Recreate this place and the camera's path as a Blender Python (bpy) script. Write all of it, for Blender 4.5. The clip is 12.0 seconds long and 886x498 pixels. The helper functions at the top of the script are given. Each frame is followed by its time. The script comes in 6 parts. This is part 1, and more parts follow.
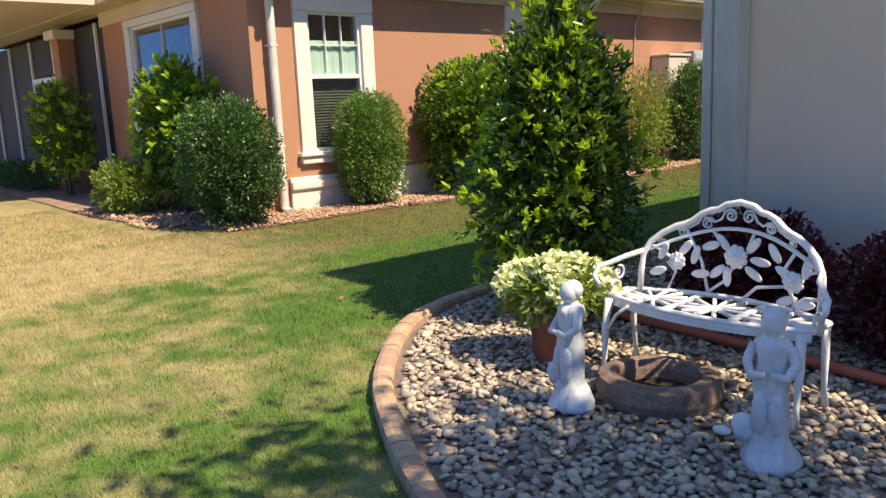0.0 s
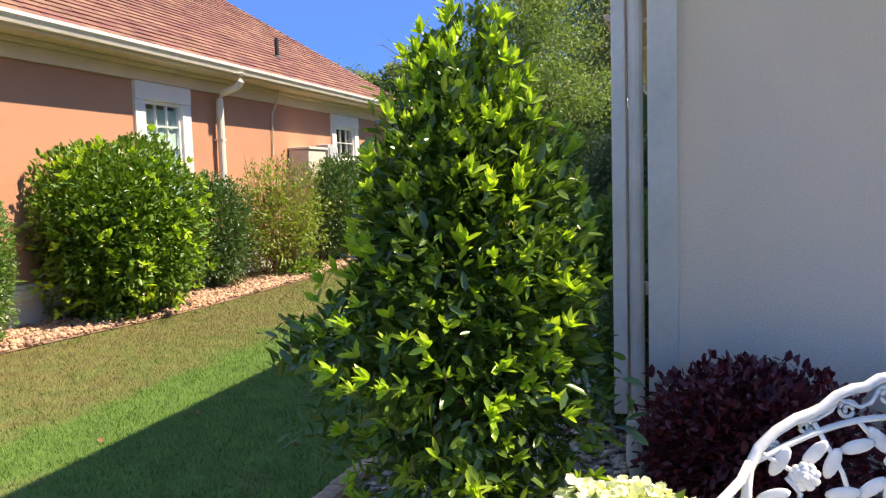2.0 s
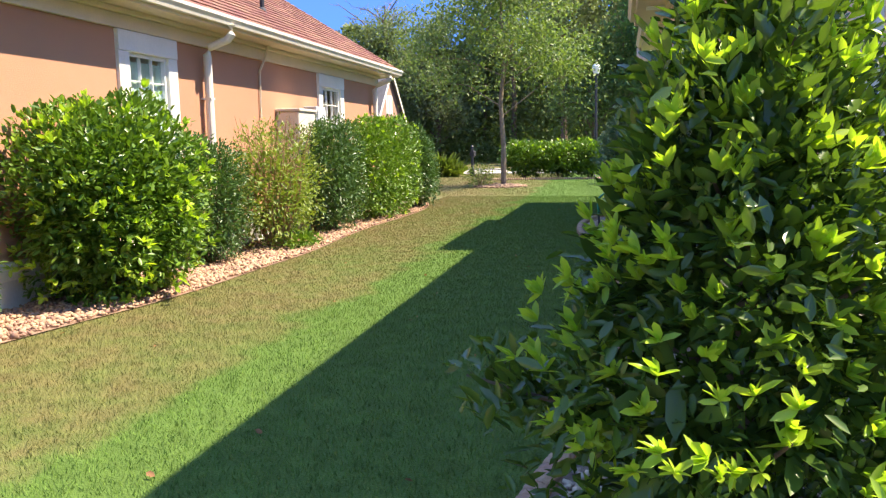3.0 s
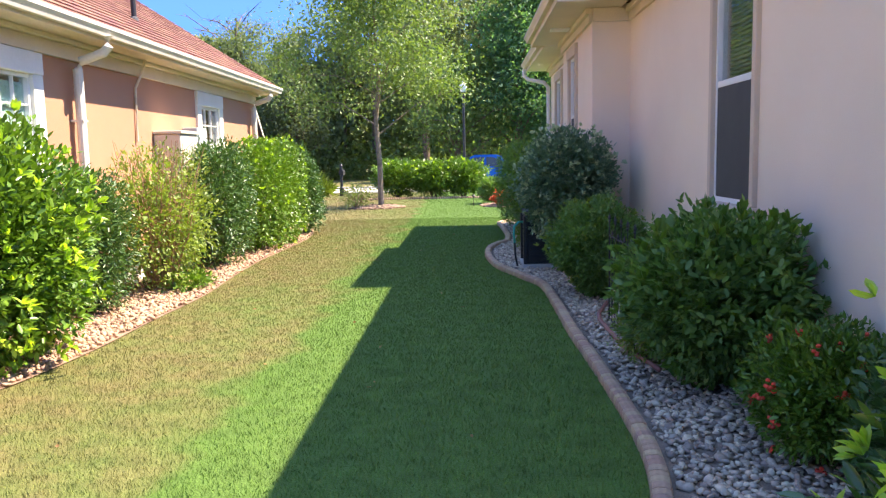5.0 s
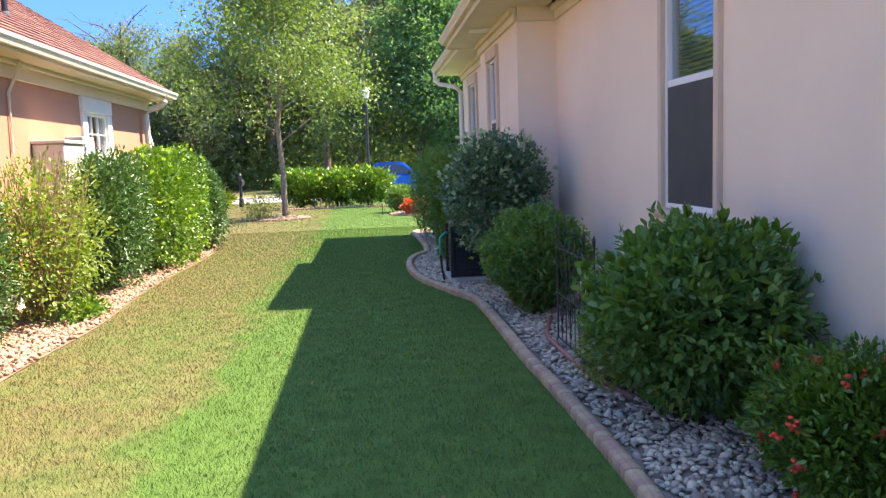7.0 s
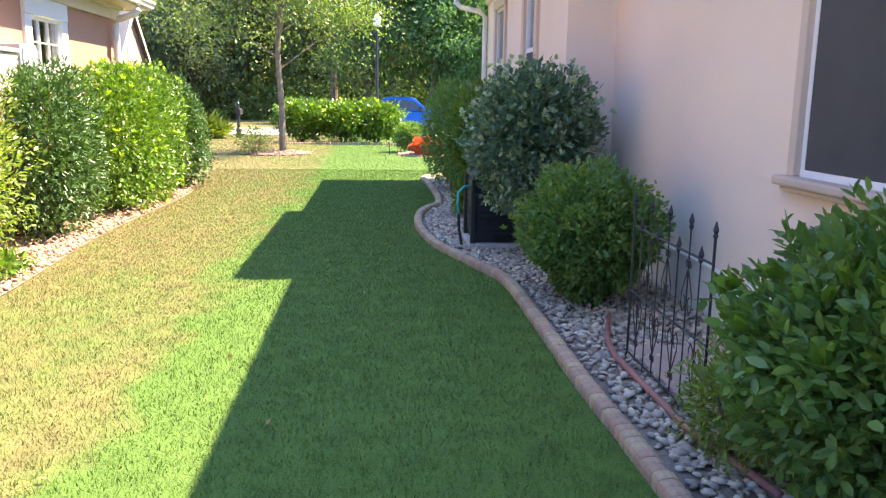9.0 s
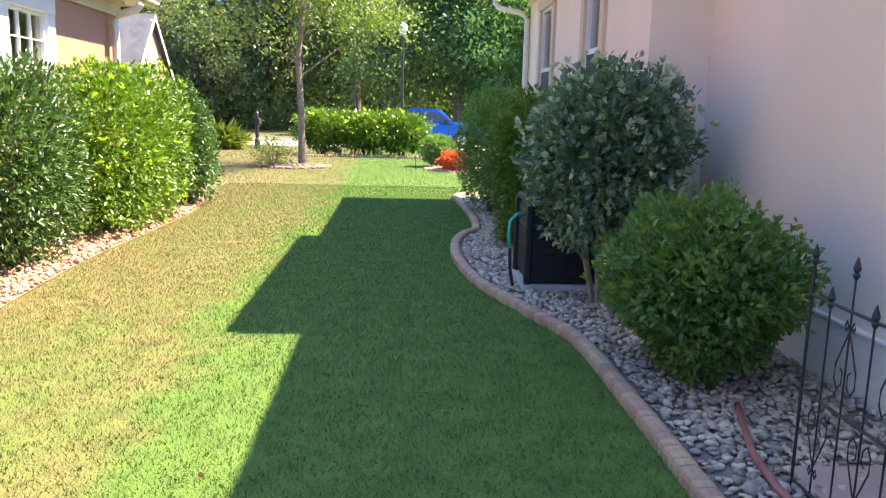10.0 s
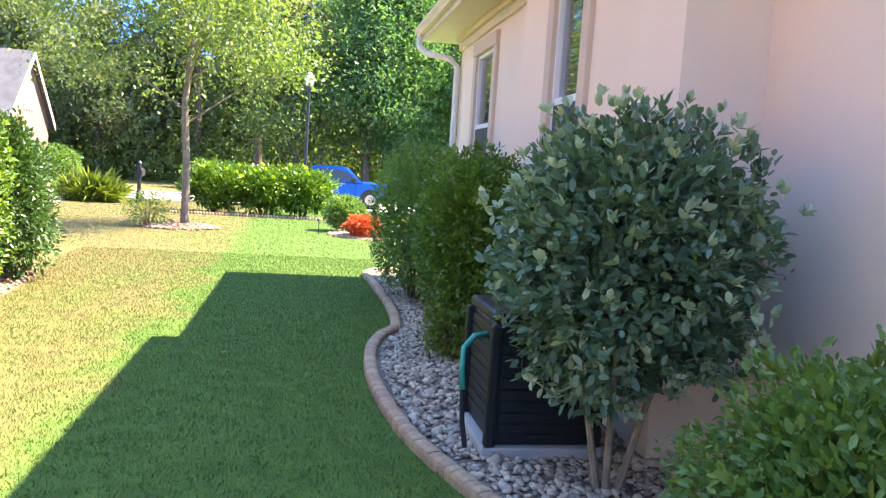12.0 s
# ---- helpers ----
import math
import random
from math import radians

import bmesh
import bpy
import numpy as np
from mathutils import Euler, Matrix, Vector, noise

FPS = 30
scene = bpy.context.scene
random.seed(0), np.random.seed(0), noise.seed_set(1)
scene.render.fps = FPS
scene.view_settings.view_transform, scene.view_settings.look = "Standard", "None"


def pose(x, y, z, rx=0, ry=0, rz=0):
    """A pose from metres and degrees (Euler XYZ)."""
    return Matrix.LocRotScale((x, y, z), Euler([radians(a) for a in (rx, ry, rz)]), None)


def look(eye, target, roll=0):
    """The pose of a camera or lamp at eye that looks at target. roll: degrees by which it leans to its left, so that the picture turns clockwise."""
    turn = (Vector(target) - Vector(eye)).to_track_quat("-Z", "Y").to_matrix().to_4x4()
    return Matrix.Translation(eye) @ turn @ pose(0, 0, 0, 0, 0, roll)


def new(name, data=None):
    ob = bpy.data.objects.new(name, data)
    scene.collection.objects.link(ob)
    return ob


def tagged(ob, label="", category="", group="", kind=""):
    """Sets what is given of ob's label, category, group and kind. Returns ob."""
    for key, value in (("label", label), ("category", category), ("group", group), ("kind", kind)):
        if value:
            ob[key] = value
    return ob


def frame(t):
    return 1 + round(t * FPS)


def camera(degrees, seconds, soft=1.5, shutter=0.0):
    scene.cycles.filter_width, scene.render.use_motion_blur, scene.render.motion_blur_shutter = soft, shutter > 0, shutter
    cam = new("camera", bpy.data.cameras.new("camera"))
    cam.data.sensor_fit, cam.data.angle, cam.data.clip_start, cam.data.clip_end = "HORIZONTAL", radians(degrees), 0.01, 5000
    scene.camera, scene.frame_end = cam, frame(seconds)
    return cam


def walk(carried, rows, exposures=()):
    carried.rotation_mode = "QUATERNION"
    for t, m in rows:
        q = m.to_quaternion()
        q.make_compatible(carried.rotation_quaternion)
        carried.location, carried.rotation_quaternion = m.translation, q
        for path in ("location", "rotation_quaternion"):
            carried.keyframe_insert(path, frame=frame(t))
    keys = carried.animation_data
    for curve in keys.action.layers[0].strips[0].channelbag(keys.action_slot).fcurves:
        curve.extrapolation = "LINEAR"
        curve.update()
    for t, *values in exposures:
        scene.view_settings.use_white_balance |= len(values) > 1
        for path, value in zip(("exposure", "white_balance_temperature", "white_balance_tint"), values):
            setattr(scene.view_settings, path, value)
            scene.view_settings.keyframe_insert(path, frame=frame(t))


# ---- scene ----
cam = camera(59.1, 12.0, soft=1.3)
PATH = [
    (0, (-0.087, 0.103, 1.393), (-1.557, 1.407, 1.025), -2.4),
    (0.5, (-0.748, 0.238, 1.407), (-1.904, 1.826, 1.031), -1.4),
    (1, (-1.397, 0.489, 1.422), (-2.395, 2.2, 1.152), -1.5),
    (1.5, (-1.956, 0.728, 1.457), (-2.766, 2.545, 1.247), -0.3),
    (2, (-2.518, 1.025, 1.484), (-3.086, 2.934, 1.308), -1.7),
    (2.5, (-3.103, 1.366, 1.488), (-3.659, 3.273, 1.262), -1.3),
    (3, (-3.644, 1.671, 1.514), (-4.085, 3.603, 1.249), -1.1),
    (5, (-4.624, 2.457, 1.696), (-4.695, 4.442, 1.461), -1.2),
    (5.5, (-4.899, 2.641, 1.709), (-4.97, 4.632, 1.531), -1.1),
    (6, (-5.004, 2.733, 1.714), (-5.014, 4.727, 1.567), -1.0),
    (6.5, (-4.992, 2.831, 1.694), (-4.878, 4.82, 1.528), -1.6),
    (7, (-4.944, 3.228, 1.71), (-4.76, 5.207, 1.486), -2.0),
    (7.5, (-4.865, 3.678, 1.679), (-4.762, 5.656, 1.408), -0.5),
    (9.5, (-4.913, 6.21, 1.656), (-4.732, 8.164, 1.27), 1.0),
    (10, (-4.999, 7.085, 1.604), (-4.88, 9.052, 1.259), 1.5),
    (10.5, (-4.973, 7.785, 1.646), (-4.69, 9.735, 1.301), 2.5),
    (11, (-4.937, 8.498, 1.617), (-4.728, 10.457, 1.273), 4.5),
    (11.5, (-4.964, 9.119, 1.623), (-4.734, 11.083, 1.325), 4.6),
    (12, (-4.945, 9.692, 1.628), (-4.583, 11.65, 1.442), 3.8),
]
walk(cam, [(t, look(eye, target, roll)) for t, eye, target, roll in PATH],
     [(0, 1.04, 7700, 12), (1.5, 1.36, 7800, 13), (2.5, 1.72, 7400, 13), (5.0, 2.28, 7150, 14), (6.5, 2.3, 7150, 14), (7.5, 2.48, 7200, 14), (9.5, 2.86, 7500, 15), (10.0, 2.68, 7500, 15), (12, 3.06, 7500, 14)])

# ---- world and sun ----
SUN_DIR = Vector((2.62, 0.68, 3.8)).normalized()
world = bpy.data.worlds.new("world")
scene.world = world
world.use_nodes = True
sky = world.node_tree.nodes.new("ShaderNodeTexSky")
sky.sky_type, sky.sun_disc = "NISHITA", False
sky.sun_elevation, sky.sun_rotation = math.asin(SUN_DIR.z), math.atan2(SUN_DIR.x, SUN_DIR.y)
sky.air_density, sky.dust_density, sky.ozone_density, sky.altitude = 1.0, 0.0, 3.0, 300
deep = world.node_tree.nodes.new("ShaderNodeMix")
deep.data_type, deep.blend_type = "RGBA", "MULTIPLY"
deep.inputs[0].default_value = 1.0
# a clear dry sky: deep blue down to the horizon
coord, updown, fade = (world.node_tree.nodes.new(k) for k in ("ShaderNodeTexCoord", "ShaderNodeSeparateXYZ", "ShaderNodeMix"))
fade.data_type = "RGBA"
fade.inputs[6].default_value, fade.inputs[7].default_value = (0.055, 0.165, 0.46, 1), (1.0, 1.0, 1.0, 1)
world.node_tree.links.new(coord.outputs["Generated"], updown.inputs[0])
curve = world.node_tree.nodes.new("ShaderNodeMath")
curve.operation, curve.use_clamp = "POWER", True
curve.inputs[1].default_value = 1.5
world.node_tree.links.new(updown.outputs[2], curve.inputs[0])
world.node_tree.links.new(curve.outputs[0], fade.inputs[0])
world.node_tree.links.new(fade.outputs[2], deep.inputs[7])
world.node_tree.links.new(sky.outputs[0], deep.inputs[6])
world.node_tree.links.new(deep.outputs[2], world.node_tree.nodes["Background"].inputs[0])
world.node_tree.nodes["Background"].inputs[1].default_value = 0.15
sun = new("sun", bpy.data.lights.new("sun", "SUN"))
sun.data.energy, sun.data.angle, sun.data.color = 3.5, radians(0.53), (1.0, 0.91, 0.76)
sun.matrix_world = look(SUN_DIR * 50, (0, 0, 0))


# ---- materials ----
def mat(name, col, rough=0.6, var=0.15, scale=3.0, bump=0.15, fine=60.0, metal=0.0, col2=None, spec=0.5, per_object=0.0, per_island=0.0, coat=0.0):
    m = bpy.data.materials.new(name)
    m.use_nodes = True
    n, l = m.node_tree.nodes, m.node_tree.links
    p = n["Principled BSDF"]
    p.inputs["Roughness"].default_value, p.inputs["Metallic"].default_value = rough, metal
    p.inputs["Specular IOR Level"].default_value = spec
    p.inputs["Coat Weight"].default_value = coat
    tc = n.new("ShaderNodeTexCoord")
    big, small = n.new("ShaderNodeTexNoise"), n.new("ShaderNodeTexNoise")
    big.inputs["Scale"].default_value, small.inputs["Scale"].default_value = scale, fine
    big.inputs["Detail"].default_value, small.inputs["Detail"].default_value = 4, 3
    for t in (big, small):
        l.new(tc.outputs["Object"], t.inputs["Vector"])
    mix = n.new("ShaderNodeMix")
    mix.data_type = "RGBA"
    mix.inputs[6].default_value = (*[c * (1 - var) for c in col], 1)
    mix.inputs[7].default_value = (*(col2 or [min(1, c * (1 + var)) for c in col]), 1)
    rng = n.new("ShaderNodeMapRange")
    rng.inputs[1].default_value, rng.inputs[2].default_value = 0.3, 0.7
    l.new(big.outputs[0], rng.inputs[0])
    l.new(rng.outputs[0], mix.inputs[0])
    hsv = n.new("ShaderNodeHueSaturation")
    l.new(mix.outputs[2], hsv.inputs["Color"])
    val = n.new("ShaderNodeMapRange")
    val.inputs[3].default_value, val.inputs[4].default_value = 1 - var * 0.6, 1 + var * 0.6
    val.inputs[1].default_value, val.inputs[2].default_value = 0.3, 0.7
    l.new(small.outputs[0], val.inputs[0])
    last = val.outputs[0]
    if per_object or per_island:
        src = n.new("ShaderNodeObjectInfo").outputs["Random"] if per_object else n.new("ShaderNodeNewGeometry").outputs["Random Per Island"]
        k = per_object or per_island
        r2 = n.new("ShaderNodeMapRange")
        r2.inputs[3].default_value, r2.inputs[4].default_value = 1 - k, 1 + k
        l.new(src, r2.inputs[0])
        mul = n.new("ShaderNodeMath")
        mul.operation = "MULTIPLY"
        l.new(r2.outputs[0], mul.inputs[0])
        l.new(last, mul.inputs[1])
        last = mul.outputs[0]
        wob = n.new("ShaderNodeMath")
        wob.operation = "MULTIPLY_ADD"
        wob.inputs[1].default_value, wob.inputs[2].default_value = 0.04, 0.48
        l.new(src, wob.inputs[0])
        l.new(wob.outputs[0], hsv.inputs["Hue"])
    l.new(last, hsv.inputs["Value"])
    l.new(hsv.outputs[0], p.inputs["Base Color"])
    if bump:
        b = n.new("ShaderNodeBump")
        b.inputs["Strength"].default_value, b.inputs["Distance"].default_value = bump, 0.01
        l.new(small.outputs[0], b.inputs["Height"])
        l.new(b.outputs[0], p.inputs["Normal"])
    return m


def leaf_mat(name, a, b, rough=0.4, through_light=0.3, spec=0.5):
    m = bpy.data.materials.new(name)
    m.use_nodes = True
    n, l = m.node_tree.nodes, m.node_tree.links
    p = n["Principled BSDF"]
    p.inputs["Roughness"].default_value = rough
    p.inputs["Specular IOR Level"].default_value = spec
    geo = n.new("ShaderNodeNewGeometry")
    tc = n.new("ShaderNodeTexCoord")
    ns = n.new("ShaderNodeTexNoise")
    ns.inputs["Scale"].default_value = 2.2
    l.new(tc.outputs["Object"], ns.inputs["Vector"])
    add = n.new("ShaderNodeMath")
    add.operation = "MULTIPLY_ADD"
    add.inputs[1].default_value, add.inputs[2].default_value = 0.65, -0.2
    l.new(geo.outputs["Random Per Island"], add.inputs[0])
    add2 = n.new("ShaderNodeMath")
    add2.use_clamp = True
    l.new(add.outputs[0], add2.inputs[0])
    l.new(ns.outputs[0], add2.inputs[1])
    mix = n.new("ShaderNodeMix")
    mix.data_type = "RGBA"
    mix.inputs[6].default_value, mix.inputs[7].default_value = (*a, 1), (*b, 1)
    l.new(add2.outputs[0], mix.inputs[0])
    l.new(mix.outputs[2], p.inputs["Base Color"])
    tr = n.new("ShaderNodeBsdfTranslucent")
    warm = n.new("ShaderNodeMix")
    warm.data_type, warm.blend_type = "RGBA", "MULTIPLY"
    warm.inputs[0].default_value = 1
    warm.inputs[7].default_value = (1.5, 1.6, 0.6, 1)
    l.new(mix.outputs[2], warm.inputs[6])
    l.new(warm.outputs[2], tr.inputs["Color"])
    ms = n.new("ShaderNodeMixShader")
    ms.inputs[0].default_value = through_light
    l.new(p.outputs[0], ms.inputs[1])
    l.new(tr.outputs[0], ms.inputs[2])
    l.new(ms.outputs[0], n["Material Output"].inputs[0])
    return m


def lawn_mat(name, blade):
    """Green turf with straw-coloured dormant patches, drier towards the neighbour's side."""
    m = bpy.data.materials.new(name)
    m.use_nodes = True
    n, l = m.node_tree.nodes, m.node_tree.links
    p = n["Principled BSDF"]
    p.inputs["Roughness"].default_value, p.inputs["Specular IOR Level"].default_value = 0.75, 0.2
    tc, sep = n.new("ShaderNodeTexCoord"), n.new("ShaderNodeSeparateXYZ")
    l.new(tc.outputs["Object"], sep.inputs[0])

    def noise_at(scale, detail=4, stretch=(1, 1, 1)):
        mp, t = n.new("ShaderNodeMapping"), n.new("ShaderNodeTexNoise")
        mp.inputs["Scale"].default_value = stretch
        t.inputs["Scale"].default_value, t.inputs["Detail"].default_value = scale, detail
        l.new(tc.outputs["Object"], mp.inputs[0])
        l.new(mp.outputs[0], t.inputs["Vector"])
        return t.outputs[0]

    def ranged(src, a, b, c=0.0, d=1.0):
        r = n.new("ShaderNodeMapRange")
        for i, v in enumerate((a, b, c, d)):
            r.inputs[1 + i].default_value = v
        l.new(src, r.inputs[0])
        return r.outputs[0]

    def calc(op, a, b, clamp=False):
        c = n.new("ShaderNodeMath")
        c.operation, c.use_clamp = op, clamp
        for i, v in enumerate((a, b)):
            if isinstance(v, (int, float)):
                c.inputs[i].default_value = v
            else:
                l.new(v, c.inputs[i])
        return c.outputs[0]

    wander = calc("ADD", sep.outputs[0], ranged(noise_at(0.8, 3), 0.3, 0.7, -0.28, 0.28))
    dry_x = calc("ADD", ranged(sep.outputs[0], -4.7, -6.1, -0.34, -0.12), ranged(wander, -6.15, -6.75, 0.0, 0.66))
    seam = calc("MULTIPLY", ranged(wander, -6.15, -6.42, 0.0, 1.0), ranged(wander, -6.75, -6.42, 0.0, 1.0))
    dry_x = calc("ADD", dry_x, calc("MULTIPLY", seam, ranged(sep.outputs[1], 3.0, 5.5, 0.0, 0.34)))
    dry_x = calc("ADD", dry_x, ranged(sep.outputs[0], -7.3, -8.1, 0.0, 0.2))
    dry_y = ranged(sep.outputs[1], 4.6, 1.6, 0.0, 0.66)
    patch = calc("ADD", ranged(noise_at(0.9, 5, (1, 0.55, 1)), 0.38, 0.66, -0.20, 0.26), ranged(noise_at(3.6, 5), 0.36, 0.64, -0.22, 0.24))
    patch = calc("MULTIPLY", patch, ranged(sep.outputs[1], 6.0, 3.5, 0.6, 1.35))
    dry = calc("ADD", calc("ADD", dry_x, dry_y), patch, True)
    mix = n.new("ShaderNodeMix")
    mix.data_type = "RGBA"
    # ground copy is darker: the blades' shade on each other is put into its colour
    mix.inputs[6].default_value = (0.118, 0.21, 0.040, 1) if blade else (0.092, 0.165, 0.032, 1)
    pale = n.new("ShaderNodeMix")
    pale.data_type = "RGBA"
    pale.inputs[6].default_value = (0.225, 0.168, 0.076, 1) if blade else (0.197, 0.146, 0.064, 1)
    pale.inputs[7].default_value = (0.47, 0.375, 0.185, 1) if blade else (0.42, 0.335, 0.165, 1)
    l.new(ranged(sep.outputs[1], 5.0, 3.0), pale.inputs[0])
    l.new(pale.outputs[2], mix.inputs[7])
    l.new(dry, mix.inputs[0])
    hsv = n.new("ShaderNodeHueSaturation")
    l.new(mix.outputs[2], hsv.inputs["Color"])
    v = ranged(noise_at(5.0, 5), 0.3, 0.7, 0.82, 1.16)
    v = calc("MULTIPLY", v, ranged(noise_at(90.0, 2), 0.3, 0.7, 0.85, 1.15))
    if blade:
        v = calc("MULTIPLY", v, ranged(n.new("ShaderNodeNewGeometry").outputs["Random Per Island"], 0, 1, 0.85, 1.25))
    l.new(v, hsv.inputs["Value"])
    l.new(hsv.outputs[0], p.inputs["Base Color"])
    if not blade:
        b = n.new("ShaderNodeBump")
        b.inputs["Strength"].default_value, b.inputs["Distance"].default_value = 0.7, 0.03
        l.new(noise_at(70.0, 4), b.inputs["Height"])
        l.new(b.outputs[0], p.inputs["Normal"])
    return m


def glass_mat(name, tint=(0.86, 0.91, 0.89)):
    m = bpy.data.materials.new(name)
    m.use_nodes = True
    n, l = m.node_tree.nodes, m.node_tree.links
    n.remove(n["Principled BSDF"])
    tr, gl, lw, ms = n.new("ShaderNodeBsdfTransparent"), n.new("ShaderNodeBsdfGlossy"), n.new("ShaderNodeLayerWeight"), n.new("ShaderNodeMixShader")
    pw, fr = n.new("ShaderNodeMath"), n.new("ShaderNodeMath")
    pw.operation, fr.operation = "POWER", "MULTIPLY_ADD"
    pw.inputs[1].default_value, fr.inputs[1].default_value, fr.inputs[2].default_value = 4.0, 0.89, 0.10
    l.new(lw.outputs["Facing"], pw.inputs[0])
    l.new(pw.outputs[0], fr.inputs[0])
    tr.inputs[0].default_value = (*tint, 1)
    gl.inputs["Roughness"].default_value = 0.015
    l.new(fr.outputs[0], ms.inputs[0])
    l.new(tr.outputs[0], ms.inputs[1])
    l.new(gl.outputs[0], ms.inputs[2])
    l.new(ms.outputs[0], n["Material Output"].inputs[0])
    return m


STUCCO_PINK = mat("stucco_pink", (0.48, 0.245, 0.15), 0.85, 0.07, 0.8, 0.5, 140)
STUCCO_CREAM = mat("stucco_cream", (0.84, 0.69, 0.54), 0.85, 0.06, 0.6, 0.45, 140)
TRIM_WHITE = mat("painted_trim_white", (0.76, 0.74, 0.68), 0.5, 0.06, 2, 0.08, 40)
TRIM_CREAM = mat("painted_trim_cream", (0.66, 0.56, 0.42), 0.5, 0.06, 2, 0.08, 40)
VINYL = mat("white_vinyl", (0.80, 0.80, 0.78), 0.35, 0.03, 2, 0.0)
METAL_WHITE = mat("painted_metal_white", (0.72, 0.68, 0.60), 0.4, 0.08, 3, 0.05, 30)
SHINGLE = mat("red_shingle", (0.225, 0.108, 0.082), 0.9, 0.22, 2.0, 0.6, 120, per_island=0.16)
SHINGLE_PIECE = mat("red_shingle_piece", (0.225, 0.108, 0.082), 0.9, 0.22, 2.0, 0.6, 120, per_object=0.16)
SHINGLE_GREY = mat("grey_shingle", (0.10, 0.10, 0.11), 0.9, 0.2, 2.0, 0.5, 60)
BRICK_FAR = mat("pale_brick", (0.40, 0.25, 0.19), 0.85, 0.15, 6, 0.3, 40)
DARK_ROOM = mat("dark_room", (0.05, 0.05, 0.05), 0.9, 0.2, 2, 0.0)
BLIND = mat("teal_curtain", (0.62, 0.80, 0.74), 0.8, 0.08, 3, 0.1, 40)
BLIND_GREY = mat("grey_blind", (0.14, 0.14, 0.135), 0.7, 0.08, 3, 0.1, 40)
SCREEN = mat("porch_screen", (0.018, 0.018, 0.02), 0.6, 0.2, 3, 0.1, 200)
WINDOW_SCREEN = mat("window_screen", (0.06, 0.062, 0.06), 0.7, 0.12, 3, 0.1, 300)
GLASS = glass_mat("window_glass")
LAWN, BLADE = lawn_mat("lawn", False), lawn_mat("grass_blade", True)
SOIL = mat("dark_soil", (0.21, 0.165, 0.13), 0.95, 0.3, 4, 0.8, 70)
MULCH_BASE = mat("bed_base", (0.30, 0.19, 0.13), 0.95, 0.3, 4, 0.8, 60)
STONE = mat("river_stone", (0.45, 0.37, 0.285), 0.65, 0.15, 2, 0.15, 80, per_island=0.42)
STONE_PIECE = mat("river_stone_piece", (0.45, 0.37, 0.285), 0.65, 0.15, 2, 0.15, 80, per_object=0.42)
CHIP = mat("pink_rock", (0.42, 0.265, 0.18), 0.85, 0.15, 2, 0.3, 60, per_island=0.35)
KERB = mat("kerb_brick", (0.48, 0.32, 0.21), 0.85, 0.18, 3, 0.5, 70, per_object=0.12)
KERB_FAR = mat("kerb_brick_far", (0.48, 0.32, 0.21), 0.85, 0.18, 3, 0.5, 70, per_island=0.12)
WHITE_IRON = mat("white_enamel", (0.78, 0.78, 0.76), 0.35, 0.08, 9, 0.2, 45)
STATUE = mat("weathered_white", (0.66, 0.68, 0.68), 0.6, 0.14, 7, 0.3, 40)
IRON = mat("black_iron", (0.025, 0.025, 0.027), 0.5, 0.2, 8, 0.2, 60)
BOX_PLASTIC = mat("black_resin", (0.014, 0.014, 0.015), 0.45, 0.2, 6, 0.1, 60)
CONCRETE = mat("concrete", (0.48, 0.46, 0.42), 0.9, 0.12, 2, 0.4, 60)
PATIO = mat("pink_concrete", (0.42, 0.31, 0.26), 0.9, 0.12, 2, 0.3, 60)
ROADM = mat("street_concrete", (0.50, 0.45, 0.37), 0.9, 0.08, 0.6, 0.3, 30)
RED_PIPE = mat("red_hose", (0.38, 0.10, 0.055), 0.5, 0.15, 6, 0.1, 40)
PINK_HOSE = mat("faded_hose", (0.33, 0.13, 0.10), 0.55, 0.15, 6, 0.1, 40)
GREEN_HOSE = mat("green_hose", (0.03, 0.42, 0.30), 0.4, 0.1, 6, 0.1, 40)
TERRACOTTA = mat("terracotta", (0.24, 0.095, 0.06), 0.75, 0.2, 6, 0.3, 50)
RING = mat("aged_stone_ring", (0.21, 0.145, 0.105), 0.9, 0.3, 9, 0.7, 50)
BARK = mat("bark", (0.17, 0.12, 0.085), 0.9, 0.3, 9, 0.8, 40)
BARK_MAPLE = mat("maple_bark", (0.22, 0.17, 0.125), 0.9, 0.3, 9, 0.7, 40)
MULCH_DARK = mat("brown_mulch", (0.19, 0.125, 0.08), 0.95, 0.35, 6, 0.9, 50)
BARK_PALE = mat("pale_bark", (0.33, 0.26, 0.20), 0.9, 0.25, 9, 0.6, 40)
TWIG = mat("bare_twig", (0.36, 0.22, 0.12), 0.85, 0.25, 9, 0.3, 40)
GREY_METAL = mat("grey_metal", (0.42, 0.46, 0.48), 0.45, 0.08, 4, 0.05, 30)
CREAM_METAL = mat("cream_metal", (0.66, 0.60, 0.50), 0.45, 0.06, 4, 0.05, 30)
BLUE_PAINT = mat("blue_car_paint", (0.002, 0.085, 0.38), 0.5, 0.04, 1, 0.0, spec=0.15)
RUBBER = mat("rubber", (0.02, 0.02, 0.02), 0.8, 0.2, 6, 0.3, 60)
CAR_GLASS = mat("car_glass", (0.02, 0.03, 0.035), 0.06, 0.0, 2, 0.0, spec=0.9)
RIM = mat("alloy", (0.5, 0.5, 0.5), 0.3, 0.05, 4, 0.0, metal=0.8)
LAMP_GLASS = mat("frosted_lamp_glass", (0.85, 0.85, 0.82), 0.4, 0.02, 4, 0.0)
PAPER = mat("white_label", (0.8, 0.8, 0.78), 0.6, 0.04, 4, 0.0)
